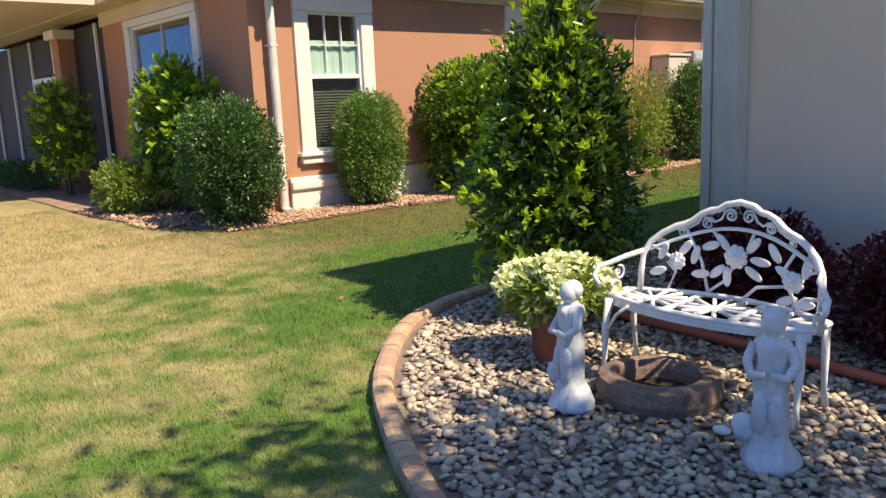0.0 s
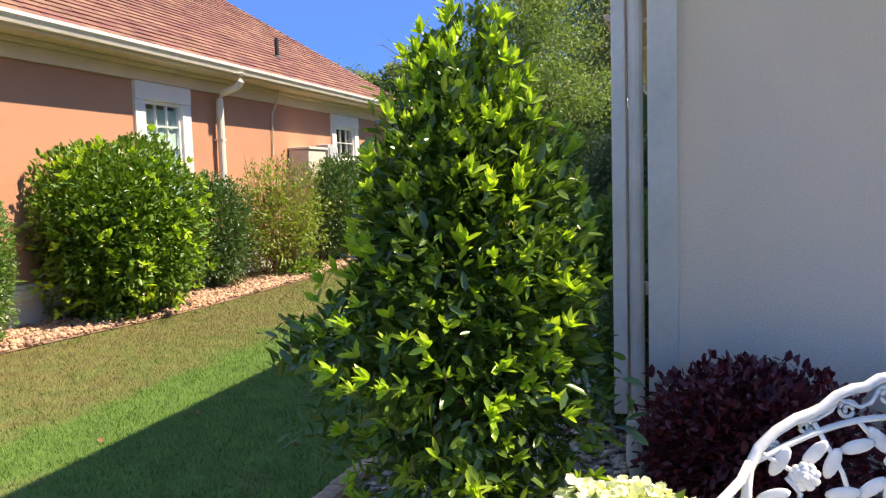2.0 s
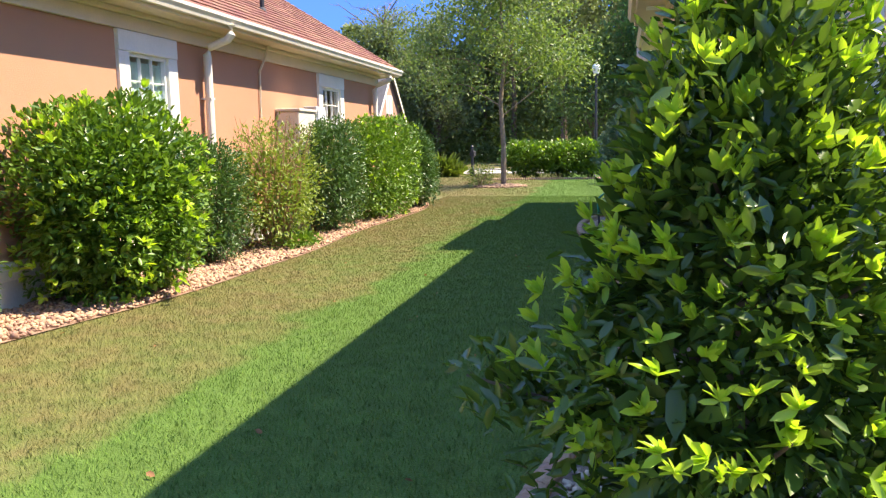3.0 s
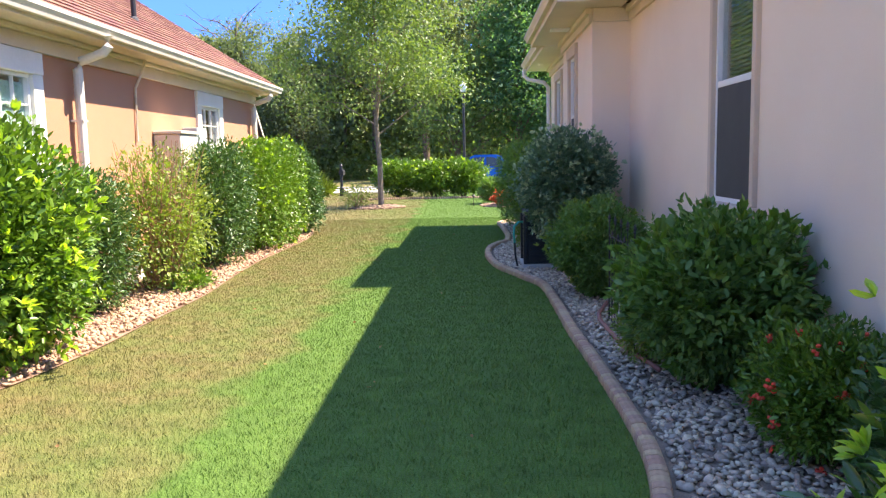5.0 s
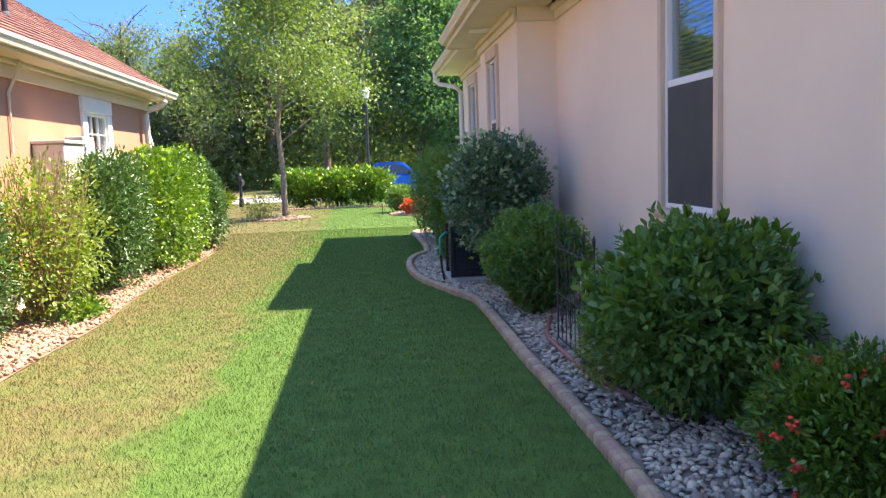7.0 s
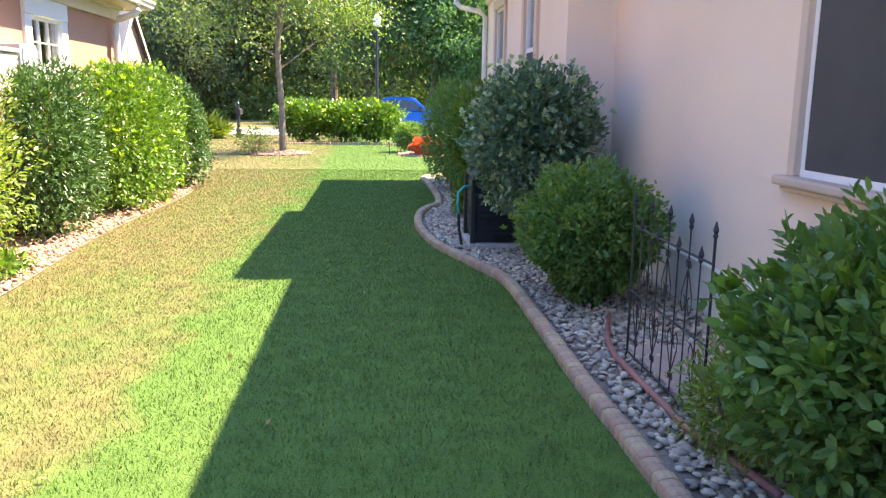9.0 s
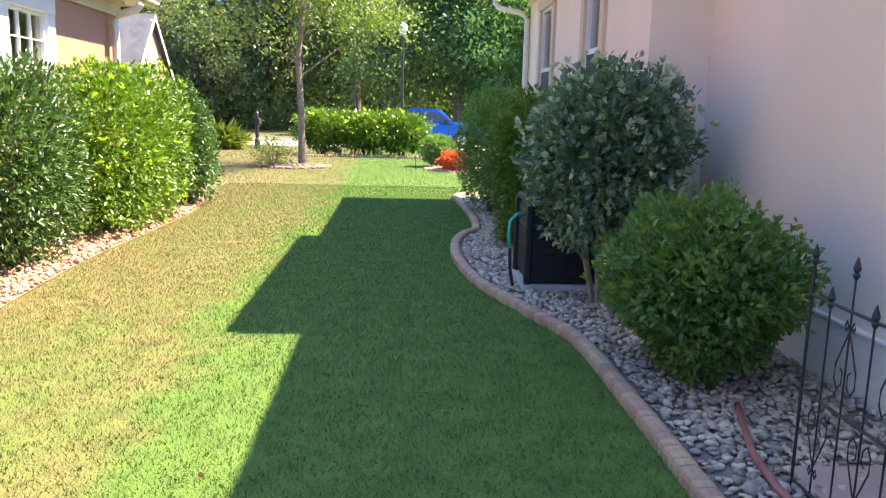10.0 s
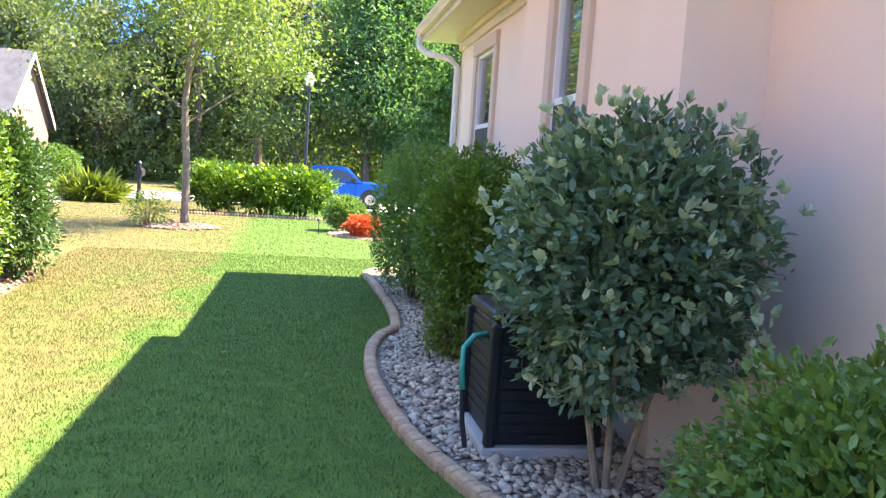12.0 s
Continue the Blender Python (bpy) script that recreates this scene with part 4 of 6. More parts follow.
# ---- shrubs along the pink house ----
shrub("shrub", "dark rounded shrub with tiny glossy leaves", -9.0, 4.58, 0.78, 0.55, 0.04, 1.5, LEAF_DARK, 0.048, 14000, 0.5, 2.2, 0.2, seed=21)
shrub("shrub", "tall bright green shrub in front of the shaded wall", -10.8, 4.72, 0.88, 0.40, 0.3, 2.0, LEAF_BRIGHT, 0.09, 4200, 0.45, 2.2, 0.3, seed=22, tips=LEAF_NEW, tip_n=220)
shrub("shrub", "low yellow-green shrub in the rock bed", -11.5, 4.2, 0.75, 0.4, 0.0, 0.75, LEAF_OLIVE, 0.07, 2600, 0.4, 2.2, 0.25, seed=23)
shrub("shrub", "leggy bright green shrub beside the porch", -15.2, 4.5, 0.62, 0.45, 0.4, 1.9, LEAF_BRIGHT, 0.09, 2200, 0.45, 2.2, 0.35, seed=24, tips=LEAF_NEW, tip_n=110)
shrub("hedge", "low clipped dark hedge in front of the porch", -17.9, 4.45, 1.5, 0.35, 0.0, 0.55, LEAF_DARK, 0.05, 4000, 0.5, 4.0, 0.08, seed=25, stems=3, cat="hedge")
shrub("shrub", "narrow feathery shrub below the tall window", -8.95, 6.70, 0.37, 0.46, 0.06, 1.52, LEAF_MID, 0.06, 10000, 0.3, 3.0, 0.14, seed=26)
shrub("shrub", "large bright green rounded shrub with broad leaves", -8.76, 8.75, 0.82, 0.90, 0.06, 1.94, LEAF_BRIGHT, 0.08, 12000, 0.48, 3.0, 0.2, seed=27, tips=LEAF_NEW, tip_n=230, tip_size=1.1)
shrub("shrub", "dark fine-leaved shrub between two larger ones", -8.92, 10.98, 0.45, 0.60, 0.05, 1.62, LEAF_DARK, 0.06, 6500, 0.35, 2.8, 0.16, seed=28)


def twiggy(x, y):
    ob = shrub("shrub", "sparse twiggy shrub with bare brown stems and few leaves", x, y, 0.60, 0.95, 0.1, 1.75, LEAF_OLIVE, 0.06, 4600, 0.45, 2.2, 0.35, seed=29, stems=0)
    rng = np.random.default_rng(30)
    for k in range(64):
        a, t = rng.uniform(0, 6.28), rng.uniform(0.2, 1.0)
        top = Vector((math.cos(a) * 0.62 * t, math.sin(a) * 1.0 * t, rng.uniform(1.2, 2.0)))
        b = Vector((math.cos(a) * 0.08, math.sin(a) * 0.14, -0.02))
        m1 = b.lerp(top, 0.5) + Vector(rng.normal(size=3) * 0.05)
        g = Geo().tube([b, m1, top], [0.012, 0.009, 0.003], 5)
        for j in range(3):
            s = m1.lerp(top, rng.uniform(0.1, 0.8))
            g.tube([s, s + Vector((rng.normal() * 0.13, rng.normal() * 0.13, rng.uniform(0.08, 0.26)))], [0.005, 0.002], 4)
        part("stem", g, TWIG, ob)


twiggy(-8.72, 12.6)
shrub("shrub", "dense dark clipped shrub near the meter box", -8.72, 14.85, 0.52, 0.86, 0.1, 1.96, LEAF_DARK, 0.07, 8000, 0.35, 3.2, 0.14, seed=31)
shrub("shrub", "clipped bright-topped hedge shrub near the house end", -8.60, 17.55, 0.62, 1.62, 0.1, 2.05, LEAF_BRIGHT, 0.065, 13000, 0.48, 4.0, 0.10, seed=32, tips=LEAF_NEW, tip_n=120, tip_size=1.0)
shrub("shrub", "dark glossy pointed holly at the house end", -8.42, 20.0, 0.48, 0.62, 0.05, 1.95, LEAF_DARK, 0.06, 7000, 0.5, 2.4, 0.15, seed=33,
      shape=lambda z: np.clip(1.0 - 0.35 * (z + 0.2), 0.4, 1.2))
shrub("shrub", "dark shrub with pale flowers behind the house end", -10.6, 22.0, 0.8, 0.8, 0.05, 2.3, LEAF_DARK, 0.07, 4500, 0.5, 2.4, 0.2, seed=34)
g0 = shrub("shrub", "small weedy green sprout in the rock bed", -8.35, 12.6, 0.28, 0.5, 0.0, 0.24, LEAF_BRIGHT, 0.05, 500, 0.5, 2, 0.3, seed=35, stems=2)

# ---- shrubs along the cream house ----
shrub("shrub", "low green shrub dotted with red blossoms", -2.62, 6.70, 0.44, 0.50, 0.0, 0.70, LEAF_BRIGHT, 0.045, 8500, 0.42, 2.3, 0.2, seed=41, bloom=RED_BLOOM, bloom_n=34)
shrub("shrub", "large dark green azalea below the window", -2.87, 8.02, 0.62, 0.64, 0.06, 1.22, LEAF_MID, 0.068, 11000, 0.5, 2.2, 0.25, seed=42, shape=lambda z: 1.05 - 0.42 * np.clip(-z, 0, 1), tips=LEAF_BRIGHT, tip_n=110, tip_size=1.3)
shrub("shrub", "small light green fine-leaved shrub at the stones", -3.16, 8.72, 0.30, 0.34, 0.0, 0.56, LEAF_OLIVE, 0.04, 2200, 0.35, 2.2, 0.25, seed=43)
shrub("shrub", "dense rounded green shrub beside the iron fence", -3.13, 11.62, 0.53, 0.58, 0.06, 1.10, LEAF_MID, 0.044, 19000, 0.5, 2.3, 0.22, seed=44, tips=LEAF_OLIVE, tip_n=90, shape=lambda z: 1.05 - 0.52 * np.clip(-z, 0, 1))
shrub("guava_shrub", "silvery round-leaved shrub on bare forked trunks", -3.27, 13.5, 0.63, 0.68, 0.60, 1.97, LEAF_GUAVA, 0.062, 11000, 0.55, 2.2, 0.22, seed=45, stems=6, stem_mat=BARK_PALE, spread=0.55, stem_top=0.4, tips=LEAF_SILVER, tip_n=460, tip_size=0.95)
shrub("shrub", "tall green shrub with bare lower stems", -3.40, 16.6, 0.48, 0.75, 0.35, 1.85, LEAF_BRIGHT, 0.055, 9500, 0.45, 2.5, 0.18, seed=46, stems=8, stem_mat=BARK_PALE)
shrub("shrub", "low yellow-green shrub at the stones", -3.52, 16.45, 0.28, 0.36, 0.0, 0.62, LEAF_OLIVE, 0.05, 1900, 0.45, 2.2, 0.2, seed=47)
shrub("shrub", "tall dense green shrub at the far house corner", -3.46, 19.6, 0.58, 1.0, 0.15, 1.98, LEAF_MID, 0.05, 11000, 0.45, 2.5, 0.16, seed=48)
shrub("shrub", "dark shaded shrub behind the young tree", -2.66, 5.65, 0.30, 0.42, 0.0, 0.86, LEAF_DARK, 0.055, 5000, 0.45, 2.4, 0.18, seed=49)
shrub("shrub", "dark plum-leaved shrub against the shaded wall", -2.22, 4.36, 0.42, 0.36, 0.04, 0.68, LEAF_PLUM, 0.04, 5500, 0.55, 2.2, 0.2, seed=50, tips=LEAF_PLUM, tip_n=50)
shrub("shrub", "dark plum-leaved shrub behind the bench", -1.22, 4.32, 0.50, 0.38, 0.04, 0.66, LEAF_PLUM, 0.04, 6000, 0.55, 2.2, 0.2, seed=51, tips=LEAF_PLUM, tip_n=50)
shrub("shrub", "dark plum-leaved shrub along the shaded wall", 0.1, 4.34, 0.55, 0.38, 0.04, 0.72, LEAF_PLUM, 0.04, 3500, 0.55, 2.2, 0.2, seed=52)


def young_tree(x, y):
    """A conical broad-leaved young tree, glossy dark leaves with fresh tips."""
    def cone(z):
        return np.clip(1.05 - 0.42 * (z + 0.25), 0.55, 1.08)
    rng = np.random.default_rng(61)
    ob = thing("young_tree", "conical young tree with glossy leaves and fresh tips", "tree", (x, y, 0))
    p1, d1 = crown(rng, 10000, (0, 0, 1.07), (0.46, 0.43, 0.86), 2.3, 0.40, 3.0, 0.45, cone)
    p2, d2 = crown(rng, 900, (0, 0, 1.06), (0.36, 0.35, 0.80), 2.4, 0.2, 2.6, 0.2, cone)
    limb = np.array([[-0.30 - 0.45 * t, 0.05 - 0.1 * t, 0.70 + 0.12 * t] for t in rng.uniform(0, 1, 330)]) + rng.normal(size=(330, 3)) * np.array([0.05, 0.07, 0.06])
    pos = np.concatenate([p1, p2, limb])
    ax = np.concatenate([d1, d2, np.tile([-0.8, 0, 0.3], (330, 1))]) * 0.8 + rng.normal(size=(len(pos), 3)) * 0.65 + np.array([0, 0, 0.35])
    sz = np.concatenate([np.full((10000, 1), 0.066), np.full((900, 1), 0.12), np.full((330, 1), 0.075)])
    part("crown", leaves("crown", pos, ax, sz, 0.40, LEAF_MAGNOLIA, rng), None, ob)
    c, d = crown(rng, 680, (0, 0, 1.07), (0.47, 0.44, 0.88), 2.3, 0.40, 3.0, 0.93, cone)
    c, d = np.repeat(c, 9, 0), np.repeat(d, 9, 0)
    ax = d * 0.7 + rng.normal(size=d.shape) * 0.5 + np.array([0, 0, 0.8])
    part("new_growth", leaves("new_growth", c, ax, 0.060, 0.36, LEAF_NEW, rng), None, ob, "bright yellow-green fresh leaf tips")
    part("trunk", Geo().tube([(0, 0, -0.02), (0.01, 0.01, 0.5), (-0.01, 0, 1.2), (0.0, 0.01, 1.9)], [0.035, 0.03, 0.02, 0.006], 8), BARK, ob)
    for k in range(12):
        a = k * 2.4
        z = 0.35 + k * 0.12
        r = 0.5 * (1 - k / 16)
        part("limb", Geo().tube([(0, 0, z), (math.cos(a) * r * 0.5, math.sin(a) * r * 0.5, z + 0.10), (math.cos(a) * r, math.sin(a) * r, z + 0.24)], [0.012, 0.009, 0.004], 5), BARK, ob)
    part("limb", Geo().tube([(0, 0, 0.55), (-0.4, 0, 0.72), (-0.78, -0.06, 0.84)], [0.014, 0.01, 0.004], 5), BARK, ob)


young_tree(-3.30, 3.92)


# ---- bench ----
def spiral(cx, cz, r, turns, start, y, flip=1, n=22):
    return [(cx + flip * r * (1 - 0.8 * k / n) * math.cos(start + turns * 6.283 * k / n), y, cz + r * (1 - 0.8 * k / n) * math.sin(start + turns * 6.283 * k / n)) for k in range(n + 1)]


def bench(x, y):
    ob = thing("garden_bench", "white cast-metal garden bench with rose pattern on stones", "bench", pose(x, y, 0.02, 0, 0, 0))
    yb = 0.10

    def bow(u):
        return yb - 0.14 * (u / 0.5) ** 2 + 0.06
    half = [(-0.445, 0.40), (-0.447, 0.50), (-0.44, 0.585), (-0.41, 0.645), (-0.36, 0.69), (-0.30, 0.725), (-0.255, 0.74), (-0.225, 0.755), (-0.185, 0.79), (-0.14, 0.81), (-0.105, 0.815), (-0.07, 0.84), (0.0, 0.855)]
    line = half + [(-u, z) for u, z in half[-2::-1]]
    part("back_frame", Geo().tube([(u, bow(u) + 0.1 * (z - 0.4), z) for u, z in line], 0.0165, 8), WHITE_IRON, ob, smooth=True)
    inner = [(-0.43 + 0.86 * k / 20, 0.60 + 0.13 * math.sin(math.pi * k / 20)) for k in range(21)]
    part("inner_arch", Geo().tube([(u, bow(u) + 0.1 * (z - 0.4), z) for u, z in inner], 0.010, 6), WHITE_IRON, ob, smooth=True)
    for u, z, r, fl, st in ((-0.045, 0.79, 0.032, -1, 0.5), (0.045, 0.79, 0.032, 1, 0.5), (-0.155, 0.745, 0.030, 1, 0.5), (0.155, 0.745, 0.030, -1, 0.5),
                            (-0.275, 0.695, 0.026, -1, 0.4), (0.275, 0.695, 0.026, 1, 0.4), (-0.37, 0.635, 0.022, 1, 0.6), (0.37, 0.635, 0.022, -1, 0.6)):
        part("scroll", Geo().tube([(a, bow(a) + 0.04, c) for a, b, c in spiral(u, z, r, 1.6, st, 0, fl)], 0.0065, 5), WHITE_IRON, ob, smooth=True)
    for s in (-1, 1):
        part("scroll", Geo().tube([(s * u, bow(u) + 0.035, z) for u, z in ((0.07, 0.81), (0.09, 0.77), (0.12, 0.755), (0.18, 0.78), (0.2, 0.745), (0.24, 0.72), (0.3, 0.71))], 0.0065, 5), WHITE_IRON, ob, smooth=True)
    bars = (((-0.25, 0.71), (-0.17, 0.56), (-0.13, 0.41)), ((0.22, 0.57), (0.27, 0.50), (0.33, 0.41)), ((-0.13, 0.415), (-0.05, 0.48), (-0.01, 0.56)), ((0.04, 0.40), (0.11, 0.47), (0.25, 0.50)),
            ((-0.32, 0.41), (-0.29, 0.50), (-0.33, 0.55)), ((0.30, 0.42), (0.36, 0.47), (0.43, 0.48)), ((0.08, 0.72), (0.05, 0.64)), ((-0.13, 0.72), (-0.09, 0.67)), ((-0.42, 0.64), (-0.36, 0.60), (-0.30, 0.56)),
            ((0.42, 0.60), (0.35, 0.57)), ((0.30, 0.67), (0.24, 0.57)))
    for b in bars:
        part("stem_bar", Geo().tube([(u, bow(u) + 0.1 * (z - 0.4), z) for u, z in b], 0.0085, 6), WHITE_IRON, ob, smooth=True)
    lv = ((-0.09, 0.52, 40), (-0.17, 0.50, 10), (0.09, 0.53, -35), (0.12, 0.59, -8), (-0.07, 0.66, 130), (-0.13, 0.64, 20), (0.08, 0.66, 50), (-0.2, 0.59, 70), (-0.37, 0.50, 20), (-0.35, 0.60, 60), (-0.25, 0.62, 50),
          (0.25, 0.56, -30), (0.36, 0.60, 80), (0.27, 0.44, 20), (0.36, 0.44, 10), (0.19, 0.64, 120), (-0.04, 0.50, 90))
    for u, z, a in lv:
        g = Geo().ball((0, 0, 0), 0.052, 0.006, 0.022, 10, 6)
        m = Matrix.Translation((u, bow(u) + 0.1 * (z - 0.4) - 0.004, z)) @ Euler((0, radians(-a), 0)).to_matrix().to_4x4()
        g.v = [tuple(m @ Vector(p)) for p in g.v]
        part("leaf", g, WHITE_IRON, ob, smooth=True)
    for u, z, r in ((0.0, 0.60, 0.055), (-0.28, 0.555, 0.042), (0.30, 0.53, 0.046)):
        yy = bow(u) + 0.1 * (z - 0.4) - 0.012
        rose = part("rose", Geo().ball((u, yy - 0.014, z), r * 0.3, 0.010, r * 0.3, 8, 5), WHITE_IRON, ob, "cast rose relief", True)
        for ring, cnt in ((1.0, 9), (0.66, 7), (0.33, 4)):
            for k in range(cnt):
                a = 6.283 * k / cnt + ring
                petal = Geo().ball((u + r * ring * 0.75 * math.cos(a), yy - 0.012 * (1 - ring), z + r * ring * 0.75 * math.sin(a)), r * 0.36, 0.010, r * 0.36, 8, 5)
                part("petal", petal, WHITE_IRON, rose, smooth=True)
    for s in (-1, 1):
        pts = [(s * 0.44, bow(0.44) + 0.02, 0.60), (s * 0.47, -0.03, 0.585), (s * 0.52, -0.10, 0.555), (s * 0.555, -0.15, 0.54), (s * 0.56, -0.18, 0.50), (s * 0.54, -0.17, 0.45), (s * 0.53, -0.15, 0.40)]
        part("armrest", Geo().tube(pts, 0.014, 7), WHITE_IRON, ob, smooth=True)
        part("arm_scroll", Geo().tube([(s * (0.49 + 0.02 * k / 22), a - 0.06, c) for k, (a, b, c) in enumerate(spiral(0, 0.50, 0.04, 1.6, 1.2, 0, -1))], 0.007, 5), WHITE_IRON, ob, smooth=True)
        part("arm_scroll", Geo().tube([(s * (0.49 + 0.02 * k / 22), a - 0.10, c) for k, (a, b, c) in enumerate(spiral(0, 0.435, 0.035, 1.6, 0.4, 0, 1))], 0.007, 5), WHITE_IRON, ob, smooth=True)
        for fy, lean in ((-0.20, -0.02), (0.04, 0.03)):
            part("leg", Geo().tube([(s * 0.47, fy + 0.02, 0.395), (s * 0.48, fy, 0.25), (s * 0.475, fy + lean * 0.5, 0.1), (s * 0.48, fy + lean, 0.0)], [0.022, 0.018, 0.013, 0.016], 8), WHITE_IRON, ob, smooth=True)
        part("bracket", Geo().tube([(s * 0.46, -0.2, 0.25), (s * 0.40, -0.22, 0.33), (s * 0.33, -0.22, 0.385)], 0.009, 6), WHITE_IRON, ob, smooth=True)

    def seat_pt(u, t):
        back = bow(u)
        front = -0.24 + 0.10 * (u / 0.5) ** 2
        return (u, back + (front - back) * t, 0.40 - 0.012 * math.sin(math.pi * t))
    g = Geo()
    rim = [seat_pt(-0.5 + k / 20, 0) for k in range(21)] + [seat_pt(0.5 - k / 20, 1) for k in range(21)]
    g.tube(rim + [rim[0]], 0.014, 6)
    part("seat_frame", g, WHITE_IRON, ob, smooth=True)
    g = Geo()
    N = 20
    vs = []
    for k in range(N + 1):
        u = -0.5 + k / N
        a, b = seat_pt(u, 0.86), seat_pt(u, 1.0)
        vs += [(a[0], a[1], 0.398), (b[0], b[1] - 0.01, 0.398), (b[0], b[1] - 0.012, 0.36)]
    g.add(vs, [f for k in range(N) for f in ((3 * k, 3 * k + 1, 3 * k + 4, 3 * k + 3), (3 * k + 1, 3 * k + 2, 3 * k + 5, 3 * k + 4))])
    part("seat_apron", g, WHITE_IRON, ob)
    for c in (-0.32, 0.0, 0.32):
        for k in range(12):
            a = 6.283 * k / 12
            p0 = seat_pt(c + 0.03 * math.cos(a), 0.45 + 0.08 * math.sin(a))
            p1 = seat_pt(c + 0.16 * math.cos(a), 0.45 + 0.43 * math.sin(a))
            part("seat_bar", Geo().tube([p0, p1], [0.009, 0.013], 5), WHITE_IRON, ob, smooth=True)
        part("seat_boss", Geo().ball(seat_pt(c, 0.45), 0.04, 0.05, 0.012, 10, 6), WHITE_IRON, ob, smooth=True)
    for c in (-0.48, -0.16, 0.16, 0.48):
        g = Geo()
        a, b, w = seat_pt(c, 0.02), seat_pt(c, 0.95), 0.016
        g.box(c - w, c + w, b[1], a[1], 0.385, 0.400, 0.004)
        part("seat_bar", g, WHITE_IRON, ob)


bench(-1.87, 3.36)


def statue(x, y, h, turn, label):
    g = Geo()
    k = h / 0.6
    prof = [(0.098, 0), (0.10, 0.02), (0.092, 0.045), (0.085, 0.06), (0.075, 0.10), (0.062, 0.13), (0.058, 0.17), (0.060, 0.24), (0.062, 0.30), (0.055, 0.36), (0.052, 0.40), (0.062, 0.45), (0.058, 0.475), (0.03, 0.495), (0.024, 0.505)]
    g.lathe([(r * k * 0.99, z * k) for r, z in prof], 0, 0, 26, 0.34)
    g.ball((0.0, -0.008, 0.545 * k), 0.043 * k, 0.046 * k, 0.052 * k, 14, 9)
    g.ball((0.0, 0.012, 0.555 * k), 0.048 * k, 0.044 * k, 0.046 * k, 12, 8)
    for s in (-1, 1):
        g.tube([(s * 0.058 * k, 0, 0.46 * k), (s * 0.082 * k, -0.02, 0.40 * k), (s * 0.06 * k, -0.065, 0.36 * k), (0.01 * s, -0.075, 0.37 * k)], [0.024 * k, 0.02 * k, 0.018 * k, 0.015 * k], 8)
        g.ball((s * 0.028, -0.045, 0.22 * k), 0.03 * k, 0.03 * k, 0.09 * k, 10, 7)
    g.ball((-0.085, -0.03, 0.16 * k), 0.045, 0.04, 0.04, 10, 7)
    g.tube([(-0.085, -0.03, 0.10 * k), (-0.085, -0.03, 0.16 * k)], [0.03, 0.045], 10)
    me = g.mesh("statue", STATUE, True)
    ob = new("statue", me)
    ob.matrix_world = pose(x, y, 0.035, 0, 0, turn)
    tagged(ob, label, "statue")


statue(-2.19, 2.70, 0.58, -20, "small weathered white garden figurine on the stones")
statue(-1.31, 2.74, 0.60, 15, "white garden figurine holding a basin on the stones")

# stone ring planter
r = thing("planter_ring", "low round ribbed stone planter ring filled with soil", "planter", (-1.98, 3.06, 0.02))
g = Geo()
sides = 48
prof = [(0.235, 0.0), (0.27, 0.01), (0.285, 0.06), (0.27, 0.12), (0.235, 0.135), (0.19, 0.13), (0.175, 0.09), (0.17, 0.04)]
vs = []
for k in range(sides):
    a = 6.2832 * k / sides
    for rr, z in prof:
        q = rr * (1 + (0.02 if k % 2 and z < 0.125 and rr > 0.22 else 0))
        vs.append((q * math.cos(a), q * math.sin(a) * 0.95, z))
n = len(prof)
g.add(vs, [(k * n + j, ((k + 1) % sides) * n + j, ((k + 1) % sides) * n + j + 1, k * n + j + 1) for k in range(sides) for j in range(n - 1)])
part("rim", g, RING, r)
# the dark of the ring's hollow is painted into this soil disc
part("soil", Geo().lathe([(0.18, 0.01), (0.18, 0.035), (0.0, 0.05)], 0, 0, 24, 0.05), SHADED_SOIL, r, "soil coloured near-black for the ring's shaded hollow")


def flower_pot(x, y):
    ob = thing("flower_pot", "terracotta pot overflowing with cream hydrangea blooms", "flower pot", (x, y, 0.02))
    part("pot", Geo().lathe([(0.10, 0), (0.115, 0.02), (0.145, 0.24), (0.165, 0.25), (0.168, 0.30), (0.15, 0.30), (0.14, 0.27)], 0, 0, 28), TERRACOTTA, ob, smooth=True)
    rng = np.random.default_rng(71)
    pos, d = crown(rng, 900, (0.0, 0, 0.38), (0.25, 0.22, 0.13), 2.2, 0.25, 2.5, 0.4)
    part("foliage", leaves("foliage", pos, d + rng.normal(size=d.shape) * 0.5, 0.06, 0.5, LEAF_OLIVE, rng), None, ob, "green leaves")
    heads = unit(rng.normal(size=(26, 3)) + np.array([0, 0, 0.5]))
    for k, h in enumerate(heads):
        c = np.array([0, 0, 0.41]) + h * np.array([0.27, 0.23, 0.11])
        dd = unit(rng.normal(size=(150, 3)))
        p = c + dd * rng.uniform(0.05, 0.078, (150, 1)) * np.array([1, 1, 0.8])
        part("flower_head", leaves("flower_head", p, np.cross(dd, rng.normal(size=dd.shape)) + dd * 0.4, 0.034, 0.9, WHITE_BLOOM, rng), None, ob, "cream hydrangea head")


flower_pot(-2.67, 3.17)
h = thing("hose", "red hose lying on the stones behind the bench", "hose")
part("tube", Geo().tube([(-3.1, 4.05, 0.06), (-2.8, 3.98, 0.07), (-2.2, 3.92, 0.075), (-1.7, 3.86, 0.075), (-1.2, 3.80, 0.07), (-0.6, 3.78, 0.07), (0.3, 3.85, 0.06)], 0.028, 10), RED_PIPE, h, smooth=True)
tagged(part("white_stone", Geo().ball((-1.56, 2.86, 0.06), 0.04, 0.028, 0.018, 10, 6), PAPER, smooth=True), "single smooth white stone among the gravel", "stone")

